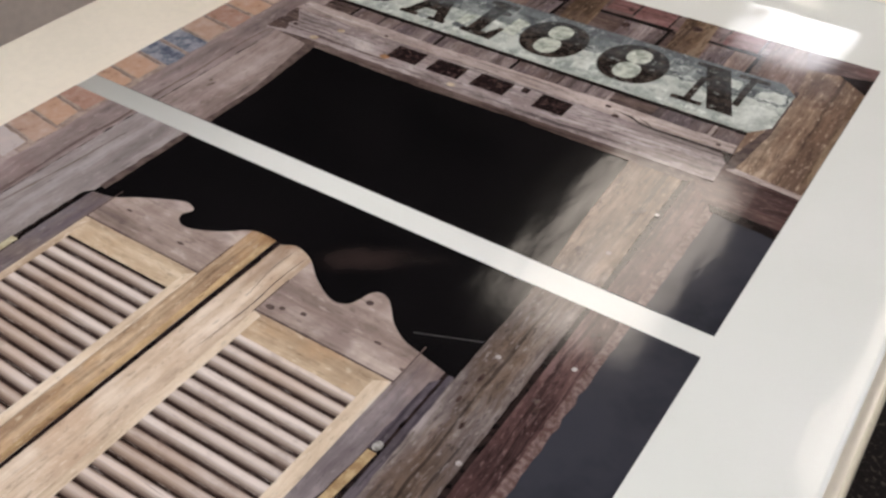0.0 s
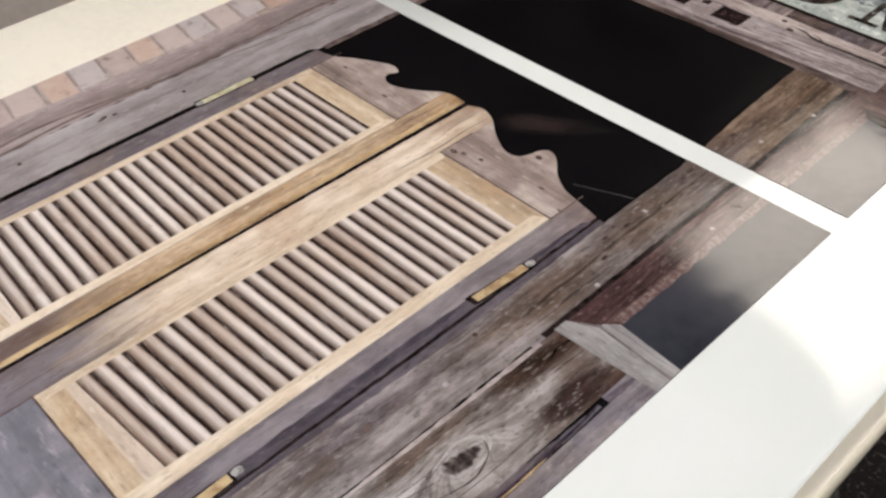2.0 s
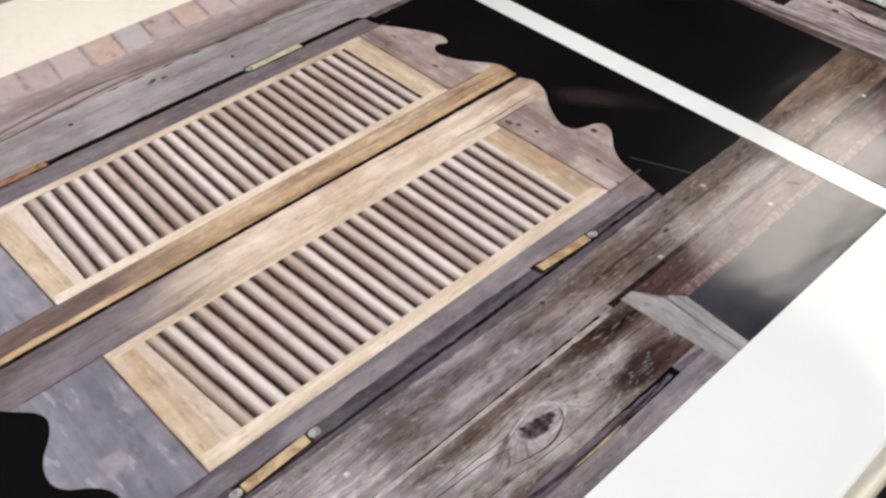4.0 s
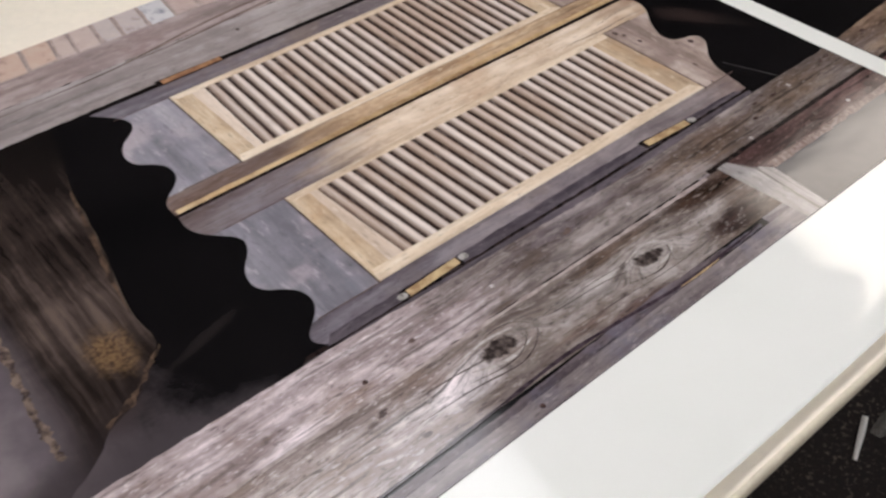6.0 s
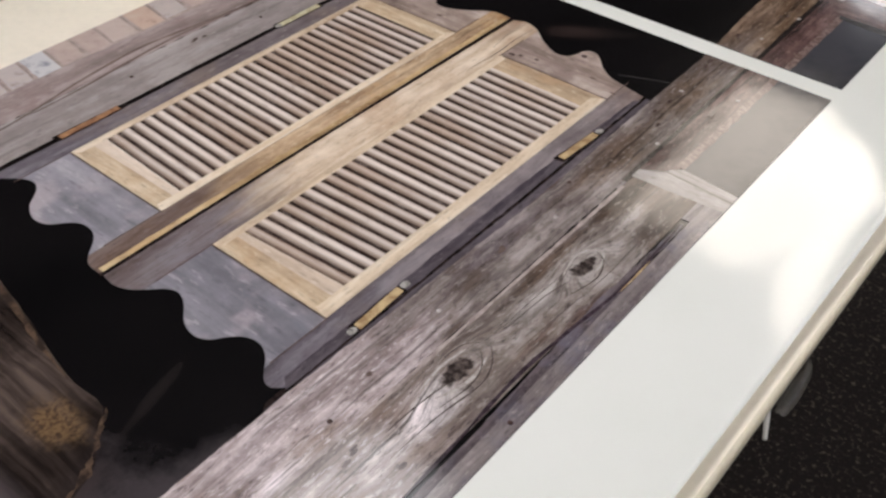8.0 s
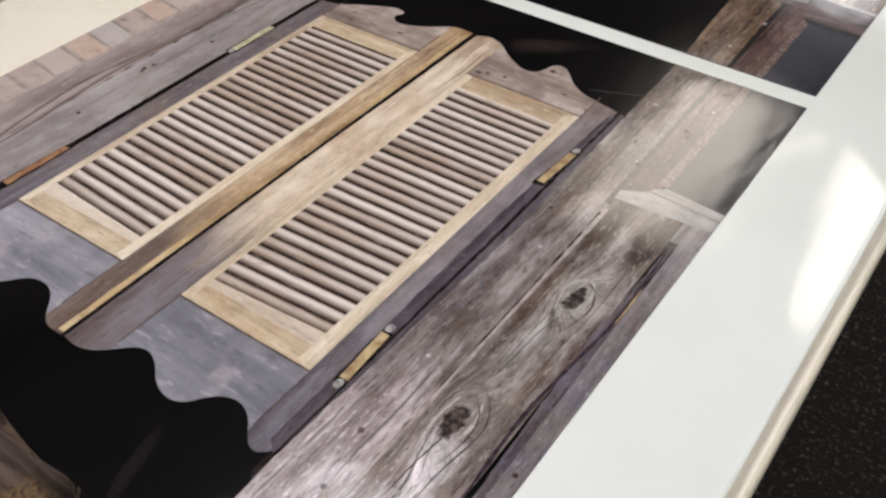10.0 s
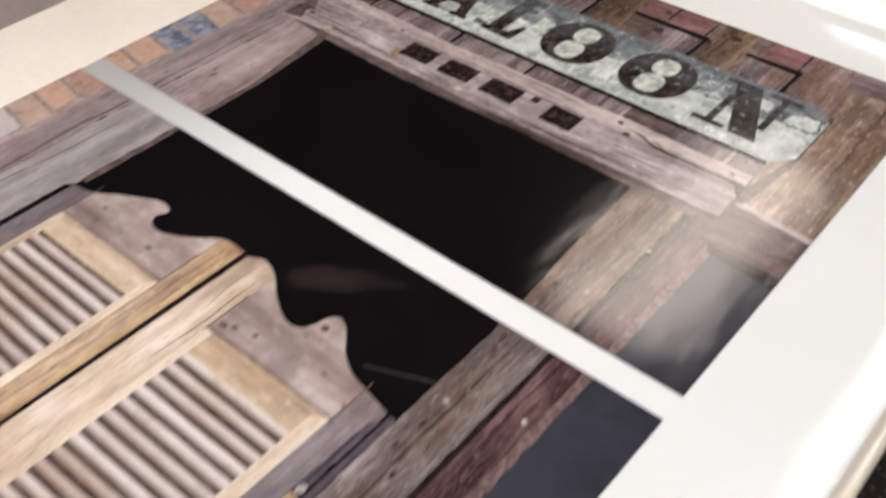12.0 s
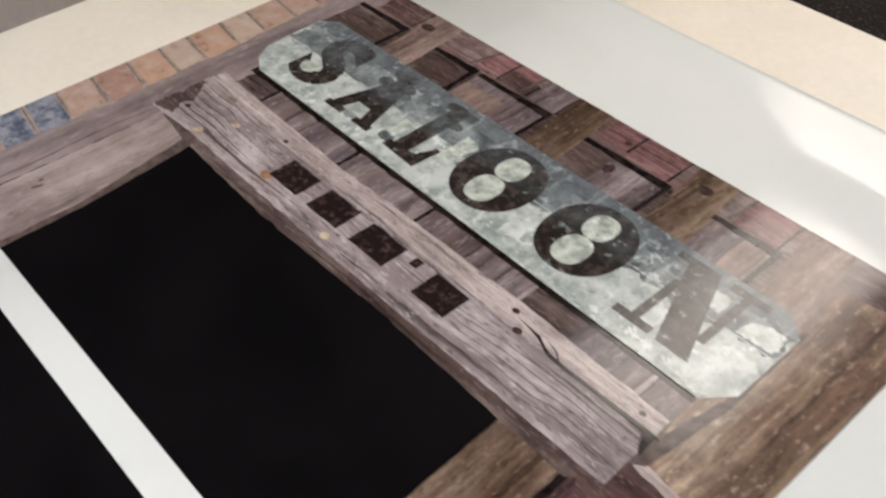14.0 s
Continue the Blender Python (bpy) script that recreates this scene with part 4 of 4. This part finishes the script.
slab("printed_serif", 0.756, 0.800, T - 0.011, T, "letter", 10)
slab("printed_letter", 0.842, 0.853, B + 0.03, T, "letter", 9)
slab("printed_serif", 0.824, 0.872, T - 0.011, T, "letter", 10)
# pale chips at the sign's end, in part the lamp's reflection put into ink
ink("printed_bare_patch", [(0.838, 0.412), (0.886, 0.408), (0.908, 0.434), (0.908, 0.474), (0.882, 0.484), (0.862, 0.470)], "chip_glare", 8.6, 0.006, seed=3)
ink("printed_bare_patch", [(0.862, 0.498), (0.905, 0.500), (0.905, 0.528), (0.885, 0.530), (0.868, 0.520)], "chip_glare", 8.6, 0.005, seed=4)
ink("printed_bare_patch", [(0.786, 0.437), (0.806, 0.434), (0.802, 0.470), (0.788, 0.478)], "chip_glare", 8.6, 0.004, seed=5)
ink("printed_bare_patch", [(0.812, 0.508), (0.838, 0.506), (0.836, 0.530), (0.808, 0.532)], "chip_glare", 8.6, 0.005, seed=6)
ink("printed_bare_patch", [(0.592, 0.425), (0.622, 0.430), (0.612, 0.462), (0.598, 0.452)], "chip_glare", 7.6, 0.005, seed=7)
ink("printed_bare_patch", [(0.444, 0.466), (0.470, 0.462), (0.474, 0.512), (0.448, 0.520)], "mint_spot", 8.6, 0.005, seed=8)
ink("printed_bare_patch", [(0.365, 0.452), (0.384, 0.450), (0.386, 0.490), (0.368, 0.486)], "mint_spot", 8.6, 0.005, seed=9)
for n in range(14):  # flaked paint
    rng = random.Random(n)
    x, y, r = rng.uniform(0.13, 0.89), rng.uniform(0.425, 0.555), rng.uniform(0.004, 0.011)
    ink("printed_flake", ellipse(x, y, r * 1.5, r, 18), "mint_grey" if y < 0.49 else "mint_dark", 7.5 if y < 0.49 else 8.2, r * 0.9, seed=n)

# the small word on the timber, as plain worn bars
b, t = 0.2935, 0.332
for x0, x1, y0, y1 in ((0.338, 0.392, b, t), (0.413, 0.469, b, t), (0.492, 0.551, b, t), (0.567, 0.579, t - 0.013, t), (0.600, 0.651, b, t)):
    ink("printed_bar", rect(x0, x1, y0, y1), "letter_small", 10, 0.0016, seed=int(x0 * 999))


# ---- the printed swing doors ----
CREST_L = curve_pts([(0.228, -0.203), (0.26, -0.197), (0.29, -0.178), (0.325, -0.160), (0.345, -0.152), (0.360, -0.154), (0.366, -0.160), (0.360, -0.172), (0.364, -0.182),
                     (0.376, -0.188), (0.394, -0.186), (0.425, -0.170), (0.451, -0.150), (0.470, -0.145), (0.494, -0.146)])
CREST_R = curve_pts([(0.4985, -0.150), (0.506, -0.147), (0.52, -0.140), (0.540, -0.144), (0.556, -0.153), (0.575, -0.169), (0.602, -0.185), (0.62, -0.190), (0.634, -0.185), (0.641, -0.172),
                     (0.645, -0.157), (0.654, -0.149), (0.668, -0.152), (0.682, -0.165), (0.696, -0.180), (0.720, -0.195), (0.745, -0.201), (0.784, -0.209)])
HEM_L = curve_pts([(0.228, -0.935), (0.25, -0.915), (0.267, -0.903), (0.282, -0.899), (0.296, -0.904), (0.308, -0.916), (0.318, -0.928), (0.335, -0.938), (0.352, -0.941),
                   (0.370, -0.935), (0.385, -0.918), (0.398, -0.909), (0.415, -0.907), (0.430, -0.912), (0.442, -0.922), (0.455, -0.937), (0.470, -0.947), (0.493, -0.948)])
HEM_R = curve_pts([(0.4985, -0.947), (0.52, -0.949), (0.54, -0.942), (0.558, -0.927), (0.572, -0.914), (0.586, -0.909), (0.600, -0.913), (0.612, -0.921), (0.622, -0.930),
                   (0.636, -0.938), (0.655, -0.941), (0.671, -0.934), (0.683, -0.919), (0.695, -0.908), (0.710, -0.903), (0.724, -0.905), (0.737, -0.913), (0.750, -0.927),
                   (0.760, -0.936), (0.772, -0.937), (0.786, -0.925)])


def between(line, x0, x1):
    """The stretch of a curve that goes from left to right between two uprights."""
    ys = lambda x: next((a[1] + (b[1] - a[1]) * (x - a[0]) / (b[0] - a[0]) for a, b in zip(line, line[1:]) if a[0] <= x <= b[0]), None)
    lo, hi = ys(x0), ys(x1)
    mid = [p for p in line if x0 < p[0] < x1]
    return ([(x0, lo)] if lo is not None else []) + mid + ([(x1, hi)] if hi is not None else [])


def door(crest, hem, x0, x1, frame_box, outer, inner):
    fx0, fx1, fy0, fy1 = frame_box  # louvre frame, outside
    ink("printed_door", hem + crest[::-1], "stile", 3)
    # crest and hem boards between the stiles
    a, c = (outer[1], inner[0]) if outer[0] < inner[0] else (inner[1], outer[0])
    ink("printed_crest", between(crest, a, c) + [(c, fy1 - 0.004), (a, fy1 - 0.004)], "crest", 4)
    ink("printed_hem", between(hem, a, c) + [(c, fy0 + 0.004), (a, fy0 + 0.004)], "skirt", 4)
    # inner stile: brown above, worn tan in the middle, tan edge along the gap
    top, low = between(crest, *inner), between(hem, *inner)
    ink("printed_stile", low + top[::-1], "tan_brown" if x0 < 0.4 else "tan", 5)
    if x0 < 0.4:
        ink("printed_worn_edge", rect(inner[1] - 0.009, inner[1], -0.944, -0.15), "tan_edge", 7, 0.0022)
    # joint lines
    for x in (inner[0] if x0 < 0.4 else inner[1], outer[1] if outer[0] < inner[0] else outer[0]):
        ink("printed_joint", rect(x - 0.0009, x + 0.0009, fy1 - 0.004, fy1 + 0.06), "soft_shadow", 8)
        ink("printed_joint", rect(x - 0.0009, x + 0.0009, fy0 - 0.085, fy0 + 0.004), "soft_shadow", 8)
    # louvre frame
    ink("printed_rail", rect(fx0, fx1, fy1 - 0.038, fy1), "tan_rail", 6, 0.0006)
    ink("printed_rail", rect(fx0, fx1, fy0, fy0 + 0.042), "tan_rail", 6, 0.0006)
    w2 = (fx1 - fx0 - 0.022) / 2 * (-0.052 if x0 < 0.4 else 0.066)
    ink("printed_rail_edge", [(fx0 + 0.011, fy0 + 0.030), (fx1 - 0.012, fy0 + 0.030), (fx1 - 0.012, -0.7845 + w2), (fx0 + 0.011, -0.7845 - w2)], "rail_light", 7, 0.0004)
    ink("printed_narrow_stile", [(fx0, fy0), (fx0 + 0.012, fy0 + 0.010), (fx0 + 0.012, fy1 - 0.004), (fx0, fy1)], "cream_edge", 8)
    wide = 0.014 if x0 < 0.4 else 0.0205
    ink("printed_narrow_stile", [(fx1 - wide, fy0 + 0.006), (fx1, fy0), (fx1, fy1), (fx1 - wide + 0.002, fy1 - 0.010)], "cream_edge", 8)
    for y in (fy1, fy0):
        ink("printed_joint", rect(fx0 - 0.001, fx1 + 0.001, y - 0.0012, y + 0.0012), "soft_shadow", 9, 0.0006)
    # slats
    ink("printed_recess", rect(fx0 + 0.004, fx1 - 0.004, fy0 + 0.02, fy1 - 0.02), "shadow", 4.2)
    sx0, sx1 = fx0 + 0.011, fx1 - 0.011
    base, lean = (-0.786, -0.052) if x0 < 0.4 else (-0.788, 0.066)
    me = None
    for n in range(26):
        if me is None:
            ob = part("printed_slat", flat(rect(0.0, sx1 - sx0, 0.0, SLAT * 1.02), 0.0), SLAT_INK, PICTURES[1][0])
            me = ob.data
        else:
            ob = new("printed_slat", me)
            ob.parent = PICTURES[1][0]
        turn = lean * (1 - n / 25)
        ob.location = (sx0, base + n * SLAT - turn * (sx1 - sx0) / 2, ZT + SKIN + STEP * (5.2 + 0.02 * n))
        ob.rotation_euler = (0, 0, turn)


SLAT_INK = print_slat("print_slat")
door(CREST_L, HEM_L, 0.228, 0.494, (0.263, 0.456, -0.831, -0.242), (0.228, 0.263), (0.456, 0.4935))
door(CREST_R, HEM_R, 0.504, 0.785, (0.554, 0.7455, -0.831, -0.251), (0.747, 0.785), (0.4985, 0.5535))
ink("printed_shaded_edge", [(0.772, -0.918), (0.786, -0.93), (0.786, -0.22), (0.778, -0.23), (0.769, -0.5)], "stile_dark", 4.5, 0.002)
ink("printed_gap", [(0.4938, -0.950), (0.4988, -0.950), (0.4985, -0.60), (0.5030, -0.145), (0.4970, -0.145), (0.4938, -0.60)], "shadow", 9, 0.0007)


def hinge(x0, y0, x1, y1, key, knobs):
    ink("printed_hinge_shadow", [(x0 - 0.0085, y0 - 0.008), (x0 + 0.007, y0 - 0.006), (x1 + 0.007, y1 + 0.004), (x1 - 0.006, y1 + 0.002)], "shadow", 8, 0.0015)
    ink("printed_hinge", [(x0 - 0.0055, y0), (x0 + 0.0055, y0), (x1 + 0.0055, y1), (x1 - 0.0055, y1)], key, 10, 0.0006)
    for (x, y) in knobs:
        ink("printed_knob", ellipse(x, y, 0.0052, 0.0068, 14), "silver", 11, 0.0012)


hinge(0.7775, -0.413, 0.782, -0.335, "brass", [(0.783, -0.327)])
hinge(0.782, -0.818, 0.7785, -0.742, "brass", [(0.778, -0.733), (0.782, -0.826)])
hinge(0.224, -0.409, 0.224, -0.320, "brass_pale", [(0.224, -0.412)])
hinge(0.223, -0.82, 0.223, -0.722, "rust", [])

# dark spots in the crests and hems
for n, (x, y, rx, ry) in enumerate(((0.565, -0.238, 0.006, 0.004), (0.578, -0.232, 0.004, 0.003), (0.604, -0.226, 0.004, 0.003), (0.655, -0.170, 0.005, 0.004), (0.70, -0.215, 0.005, 0.002),
                                    (0.30, -0.205, 0.005, 0.002), (0.40, -0.215, 0.006, 0.002), (0.745, -0.232, 0.004, 0.002))):
    ink("printed_spot", ellipse(x, y, rx, ry, 12), "soft_shadow", 8, 0.0018, seed=n)

# nail heads on the planks
for x, y, key in ((0.842, -0.52, "nail_pale"), (0.835, -0.74, "nail_pale"), (0.86, -0.30, "nail_pale"), (0.842, 0.06, "nail_pale"), (0.82, -0.16, "nail_pale"),
                  (0.99, -0.815, "nail"), (0.815, -0.45, "nail"), (0.86, 0.16, "nail_pale"), (0.896, -0.13, "nail_pale"), (0.85, -0.93, "nail"), (0.18, -0.41, "nail"), (0.17, -0.66, "nail")):
    ink("printed_nail", ellipse(x, y, 0.0032, 0.0032, 10), key, 8, 0.0006)

# gouges and small knots in the right-hand planks
rng = random.Random(21)
for x, y in ((0.814, -0.055), (0.811, -0.075), (0.815, -0.200), (0.815, -0.221), (0.842, -0.27), (0.808, 0.055), (0.838, 0.15), (0.824, -0.605),
             (0.838, -0.86), (0.893, -0.95), (0.938, -0.92), (0.884, -0.20), (0.892, -0.07), (0.88, 0.08), (0.155, -0.52), (0.165, 0.08)):
    for i in range(rng.randint(1, 3)):
        gx, gy = x + rng.uniform(-0.006, 0.006), y + rng.uniform(-0.012, 0.012)
        ink("printed_gouge", ellipse(gx, gy, rng.uniform(0.0016, 0.0034), rng.uniform(0.003, 0.007), 12), "soft_shadow" if x < 0.3 or i or y < -0.3 else "nail", 8, 0.0014, seed=i)



def stroke(name, pts, width, key, level):
    """A printed line along a curve, thin at both ends."""
    line = curve_pts(pts, 5)
    n = len(line) - 1
    sides = [[], []]
    for i, (x, y) in enumerate(line):
        (ax, ay), (bx, by) = line[max(i - 1, 0)], line[min(i + 1, n)]
        d = math.hypot(bx - ax, by - ay)
        h = width / 2 * (0.12 + 0.88 * math.sin(math.pi * i / n) ** 0.6) * (0.75 + 0.5 * noise.noise((x * 90, y * 90, width * 999)))
        sides[0].append((x - (by - ay) / d * h, y + (bx - ax) / d * h))
        sides[1].append((x + (by - ay) / d * h, y - (bx - ax) / d * h))
    ink(name, sides[0] + sides[1][::-1], key, level)


# the wandering joint between the left-hand trim and plank, with two fainter lines beside it
stroke("printed_joint", [(0.124, 0.27), (0.119, 0.19), (0.122, 0.10), (0.120, 0.03), (0.126, -0.07), (0.121, -0.12), (0.125, -0.22), (0.129, -0.33), (0.129, -0.42), (0.115, -0.53),
                         (0.109, -0.60), (0.113, -0.66), (0.122, -0.73), (0.137, -0.81), (0.146, -0.90), (0.150, -1.10)], 0.0075, "trim_shade", 4.2)
stroke("printed_joint", [(0.142, -0.82), (0.139, -0.73), (0.129, -0.63), (0.124, -0.53), (0.133, -0.43)], 0.0055, "trim_shade", 4.1)
stroke("printed_joint", [(0.130, -0.41), (0.146, -0.282), (0.156, -0.178), (0.160, -0.08)], 0.0030, "trim_shade", 4.1)
# cracks and bent grain round the two knots
stroke("printed_crack", [(0.902, -0.905), (0.903, -0.870), (0.906, -0.836), (0.909, -0.815)], 0.0022, "crack", 6.2)
stroke("printed_crack", [(0.912, -0.745), (0.927, -0.762), (0.936, -0.787), (0.935, -0.812), (0.929, -0.856), (0.926, -0.93)], 0.0026, "crack", 6.2)
stroke("printed_crack", [(0.907, -0.757), (0.921, -0.772), (0.928, -0.793), (0.928, -0.816), (0.922, -0.85)], 0.0018, "crack", 6.2)
stroke("printed_crack", [(0.887, -0.806), (0.884, -0.783), (0.889, -0.760), (0.902, -0.747)], 0.0014, "crack", 6.2)
stroke("printed_crack", [(0.907, -0.725), (0.910, -0.690), (0.913, -0.640), (0.921, -0.603)], 0.0016, "crack", 6.2)
stroke("printed_crack", [(0.905, -0.715), (0.905, -0.660), (0.908, -0.600)], 0.0013, "crack", 6.2)
stroke("printed_crack", [(0.915, -0.541), (0.930, -0.548), (0.940, -0.569), (0.941, -0.590), (0.933, -0.625)], 0.0026, "crack", 6.2)
stroke("printed_crack", [(0.946, -0.50), (0.948, -0.57), (0.942, -0.66), (0.938, -0.74)], 0.0012, "crack", 6.2)
stroke("printed_ring", [(0.909, -0.602), (0.902, -0.568), (0.908, -0.545), (0.924, -0.540), (0.934, -0.560), (0.934, -0.585)], 0.0050, "pale_ring", 6.1)
stroke("printed_ring", [(0.918, -0.760), (0.924, -0.785), (0.922, -0.812), (0.912, -0.840)], 0.0060, "pale_ring", 6.1)
stroke("printed_ring", [(0.893, -0.842), (0.889, -0.800), (0.894, -0.765)], 0.0040, "pale_ring", 6.1)
stroke("printed_seam", [(0.968, -0.43), (0.971, -0.466), (0.973, -0.577), (0.964, -0.675), (0.959, -0.756), (0.963, -0.863), (0.966, -1.00), (0.966, -1.2)], 0.0060, "seam", 6.3)
stroke("printed_streak", [(0.9745, -0.583), (0.9752, -0.55), (0.9745, -0.515)], 0.0032, "brass", 6.6)
stroke("printed_crack", [(0.546, -0.150), (0.543, -0.20), (0.545, -0.25), (0.540, -0.33)], 0.0022, "soft_shadow", 8.2)
stroke("printed_crack", [(0.526, -0.148), (0.524, -0.19), (0.531, -0.24)], 0.0014, "soft_shadow", 8.2)
# wandering grain at the end of the name board
for a in range(5):
    lift = 0.0085 * a
    stroke("printed_grain", [(0.66, 0.276 + lift), (0.72, 0.281 + lift * 1.1), (0.775, 0.279 + lift * 1.25), (0.815, 0.288 + lift), (0.875, 0.284 + lift)], 0.0015, "soft_shadow", 8.2)
for a, (x1, y0) in enumerate(((0.26, 0.283), (0.31, 0.292), (0.24, 0.303), (0.33, 0.313), (0.22, 0.326), (0.28, 0.336))):
    stroke("printed_crack", [(0.117, y0 + 0.004), (0.16, y0 + 0.001), (0.20, y0 + 0.003), (x1, y0 - 0.002)], 0.0022 - 0.0002 * a, "crack", 8.3)
ink("printed_frayed_end", [(0.113, 0.266), (0.150, 0.272), (0.138, 0.290), (0.146, 0.306), (0.128, 0.330), (0.114, 0.340)], "back_dark", 8.1, 0.005, seed=12)
for x, y, rx, ry in ((0.298, 0.545, 0.022, 0.012), (0.318, 0.527, 0.016, 0.010), (0.398, 0.548, 0.018, 0.008), (0.285, 0.520, 0.012, 0.010), (0.214, 0.546, 0.014, 0.008), (0.420, 0.520, 0.014, 0.008)):
    ink("printed_worn_paint", ellipse(x, y, rx, ry, 22), "letter", 10.4, 0.006, seed=int(x * 500))
stroke("printed_crack", [(0.745, 0.350), (0.760, 0.347), (0.776, 0.337), (0.804, 0.337)], 0.0022, "crack", 9.2)

# the dim foot of the doorway
ink("printed_timber", curve_pts([(0.14, -0.975), (0.28, -1.00), (0.363, -1.022), (0.463, -1.036), (0.548, -1.054), (0.609, -1.064), (0.66, -1.064), (0.70, -1.10), (0.717, -1.117),
                                  (0.733, -1.155), (0.757, -1.18), (0.79, -1.26), (0.79, -1.5)], 3) + [(0.14, -1.5)], "rock", 1, 0.003)
ink("printed_timber_edge", [(0.36, -1.0235), (0.463, -1.0375), (0.548, -1.0555), (0.609, -1.066), (0.548, -1.0605), (0.455, -1.0435), (0.37, -1.0275)], "rock_edge", 2, 0.0022)
ink("printed_timber_edge", [(0.527, -1.186), (0.611, -1.193), (0.656, -1.199), (0.734, -1.199), (0.734, -1.207), (0.655, -1.206), (0.607, -1.201), (0.525, -1.193)], "rock_pale", 2, 0.005)
ink("printed_timber_edge", [(0.662, -1.062), (0.668, -1.064), (0.700, -1.100), (0.716, -1.117), (0.731, -1.154), (0.726, -1.156), (0.709, -1.119), (0.690, -1.098)], "rock_edge", 2, 0.004)
ink("printed_dusk", [(0.62, -0.96), (0.79, -0.96), (0.79, -1.4), (0.62, -1.4)], "dusk", 0.5)


# ---- small things round the table ----
def offcut(name, label, pts, widths, m, lift):
    """A thin strip of trimmed material lying loosely on the carpet."""
    bm = bmesh.new()
    rows = []
    line, wide = curve_pts(pts, 6), curve_pts([(w, 0) for w in widths], 6)
    for i, ((x, y), (w, _)) in enumerate(zip(line, wide)):
        (ax, ay), (bx, by) = line[max(i - 1, 0)], line[min(i + 1, len(line) - 1)]
        d = math.hypot(bx - ax, by - ay)
        nx, ny = -(by - ay) / d * w / 2, (bx - ax) / d * w / 2
        z = 0.004 + lift * math.sin(math.pi * i / (len(line) - 1)) ** 2
        rows.append([bm.verts.new(c) for c in ((x - nx, y - ny, z), (x + nx, y + ny, z + lift * 0.3), (x + nx, y + ny, z + lift * 0.3 - 0.0006), (x - nx, y - ny, z - 0.0006))])
    for r, q in zip(rows, rows[1:]):
        for i in range(4):
            bm.faces.new((r[i], r[(i + 1) % 4], q[(i + 1) % 4], q[i]))
    bm.faces.new(rows[0])
    bm.faces.new(rows[-1][::-1])
    bmesh.ops.recalc_face_normals(bm, faces=bm.faces)
    tagged(part(name, bm, m, smooth=True), label, "offcut")


offcut("paper_offcut", "narrow white paper offcut lying on the dark carpet", [(1.030, 0.112), (1.044, 0.078), (1.059, 0.040), (1.073, 0.005)], [0.012, 0.013, 0.011, 0.009], BACKING, 0.003)
offcut("film_offcut", "curved clear film offcut lying on the dark carpet", [(1.030, 0.300), (1.050, 0.268), (1.064, 0.232), (1.066, 0.180), (1.066, 0.130), (1.068, 0.085)],
       [0.003, 0.007, 0.018, 0.030, 0.034, 0.022], CLEAR, 0.004)


def wall_tape():
    """A yellow measuring tape fixed upright to the wall, with dark marks."""
    root = tagged(new("measuring_tape"), "yellow measuring tape with dark marks on the grey partition", "tape")
    root.matrix_world = pose(-0.46, -0.150, 0.40, 4, 0, 0)
    part("band", boxed(0.0, 0.0015, -0.023, 0.023, 0.0, 0.46, 0.0005, 1), YELLOW, root, "yellow band")
    for i in range(12):
        for y0, y1 in ((-0.012, 0.0), (0.003, 0.010)):
            part("mark", boxed(0.0016, 0.0019, y0, y1, 0.02 + i * 0.036, 0.038 + i * 0.036), INKBLACK, root)


wall_tape()
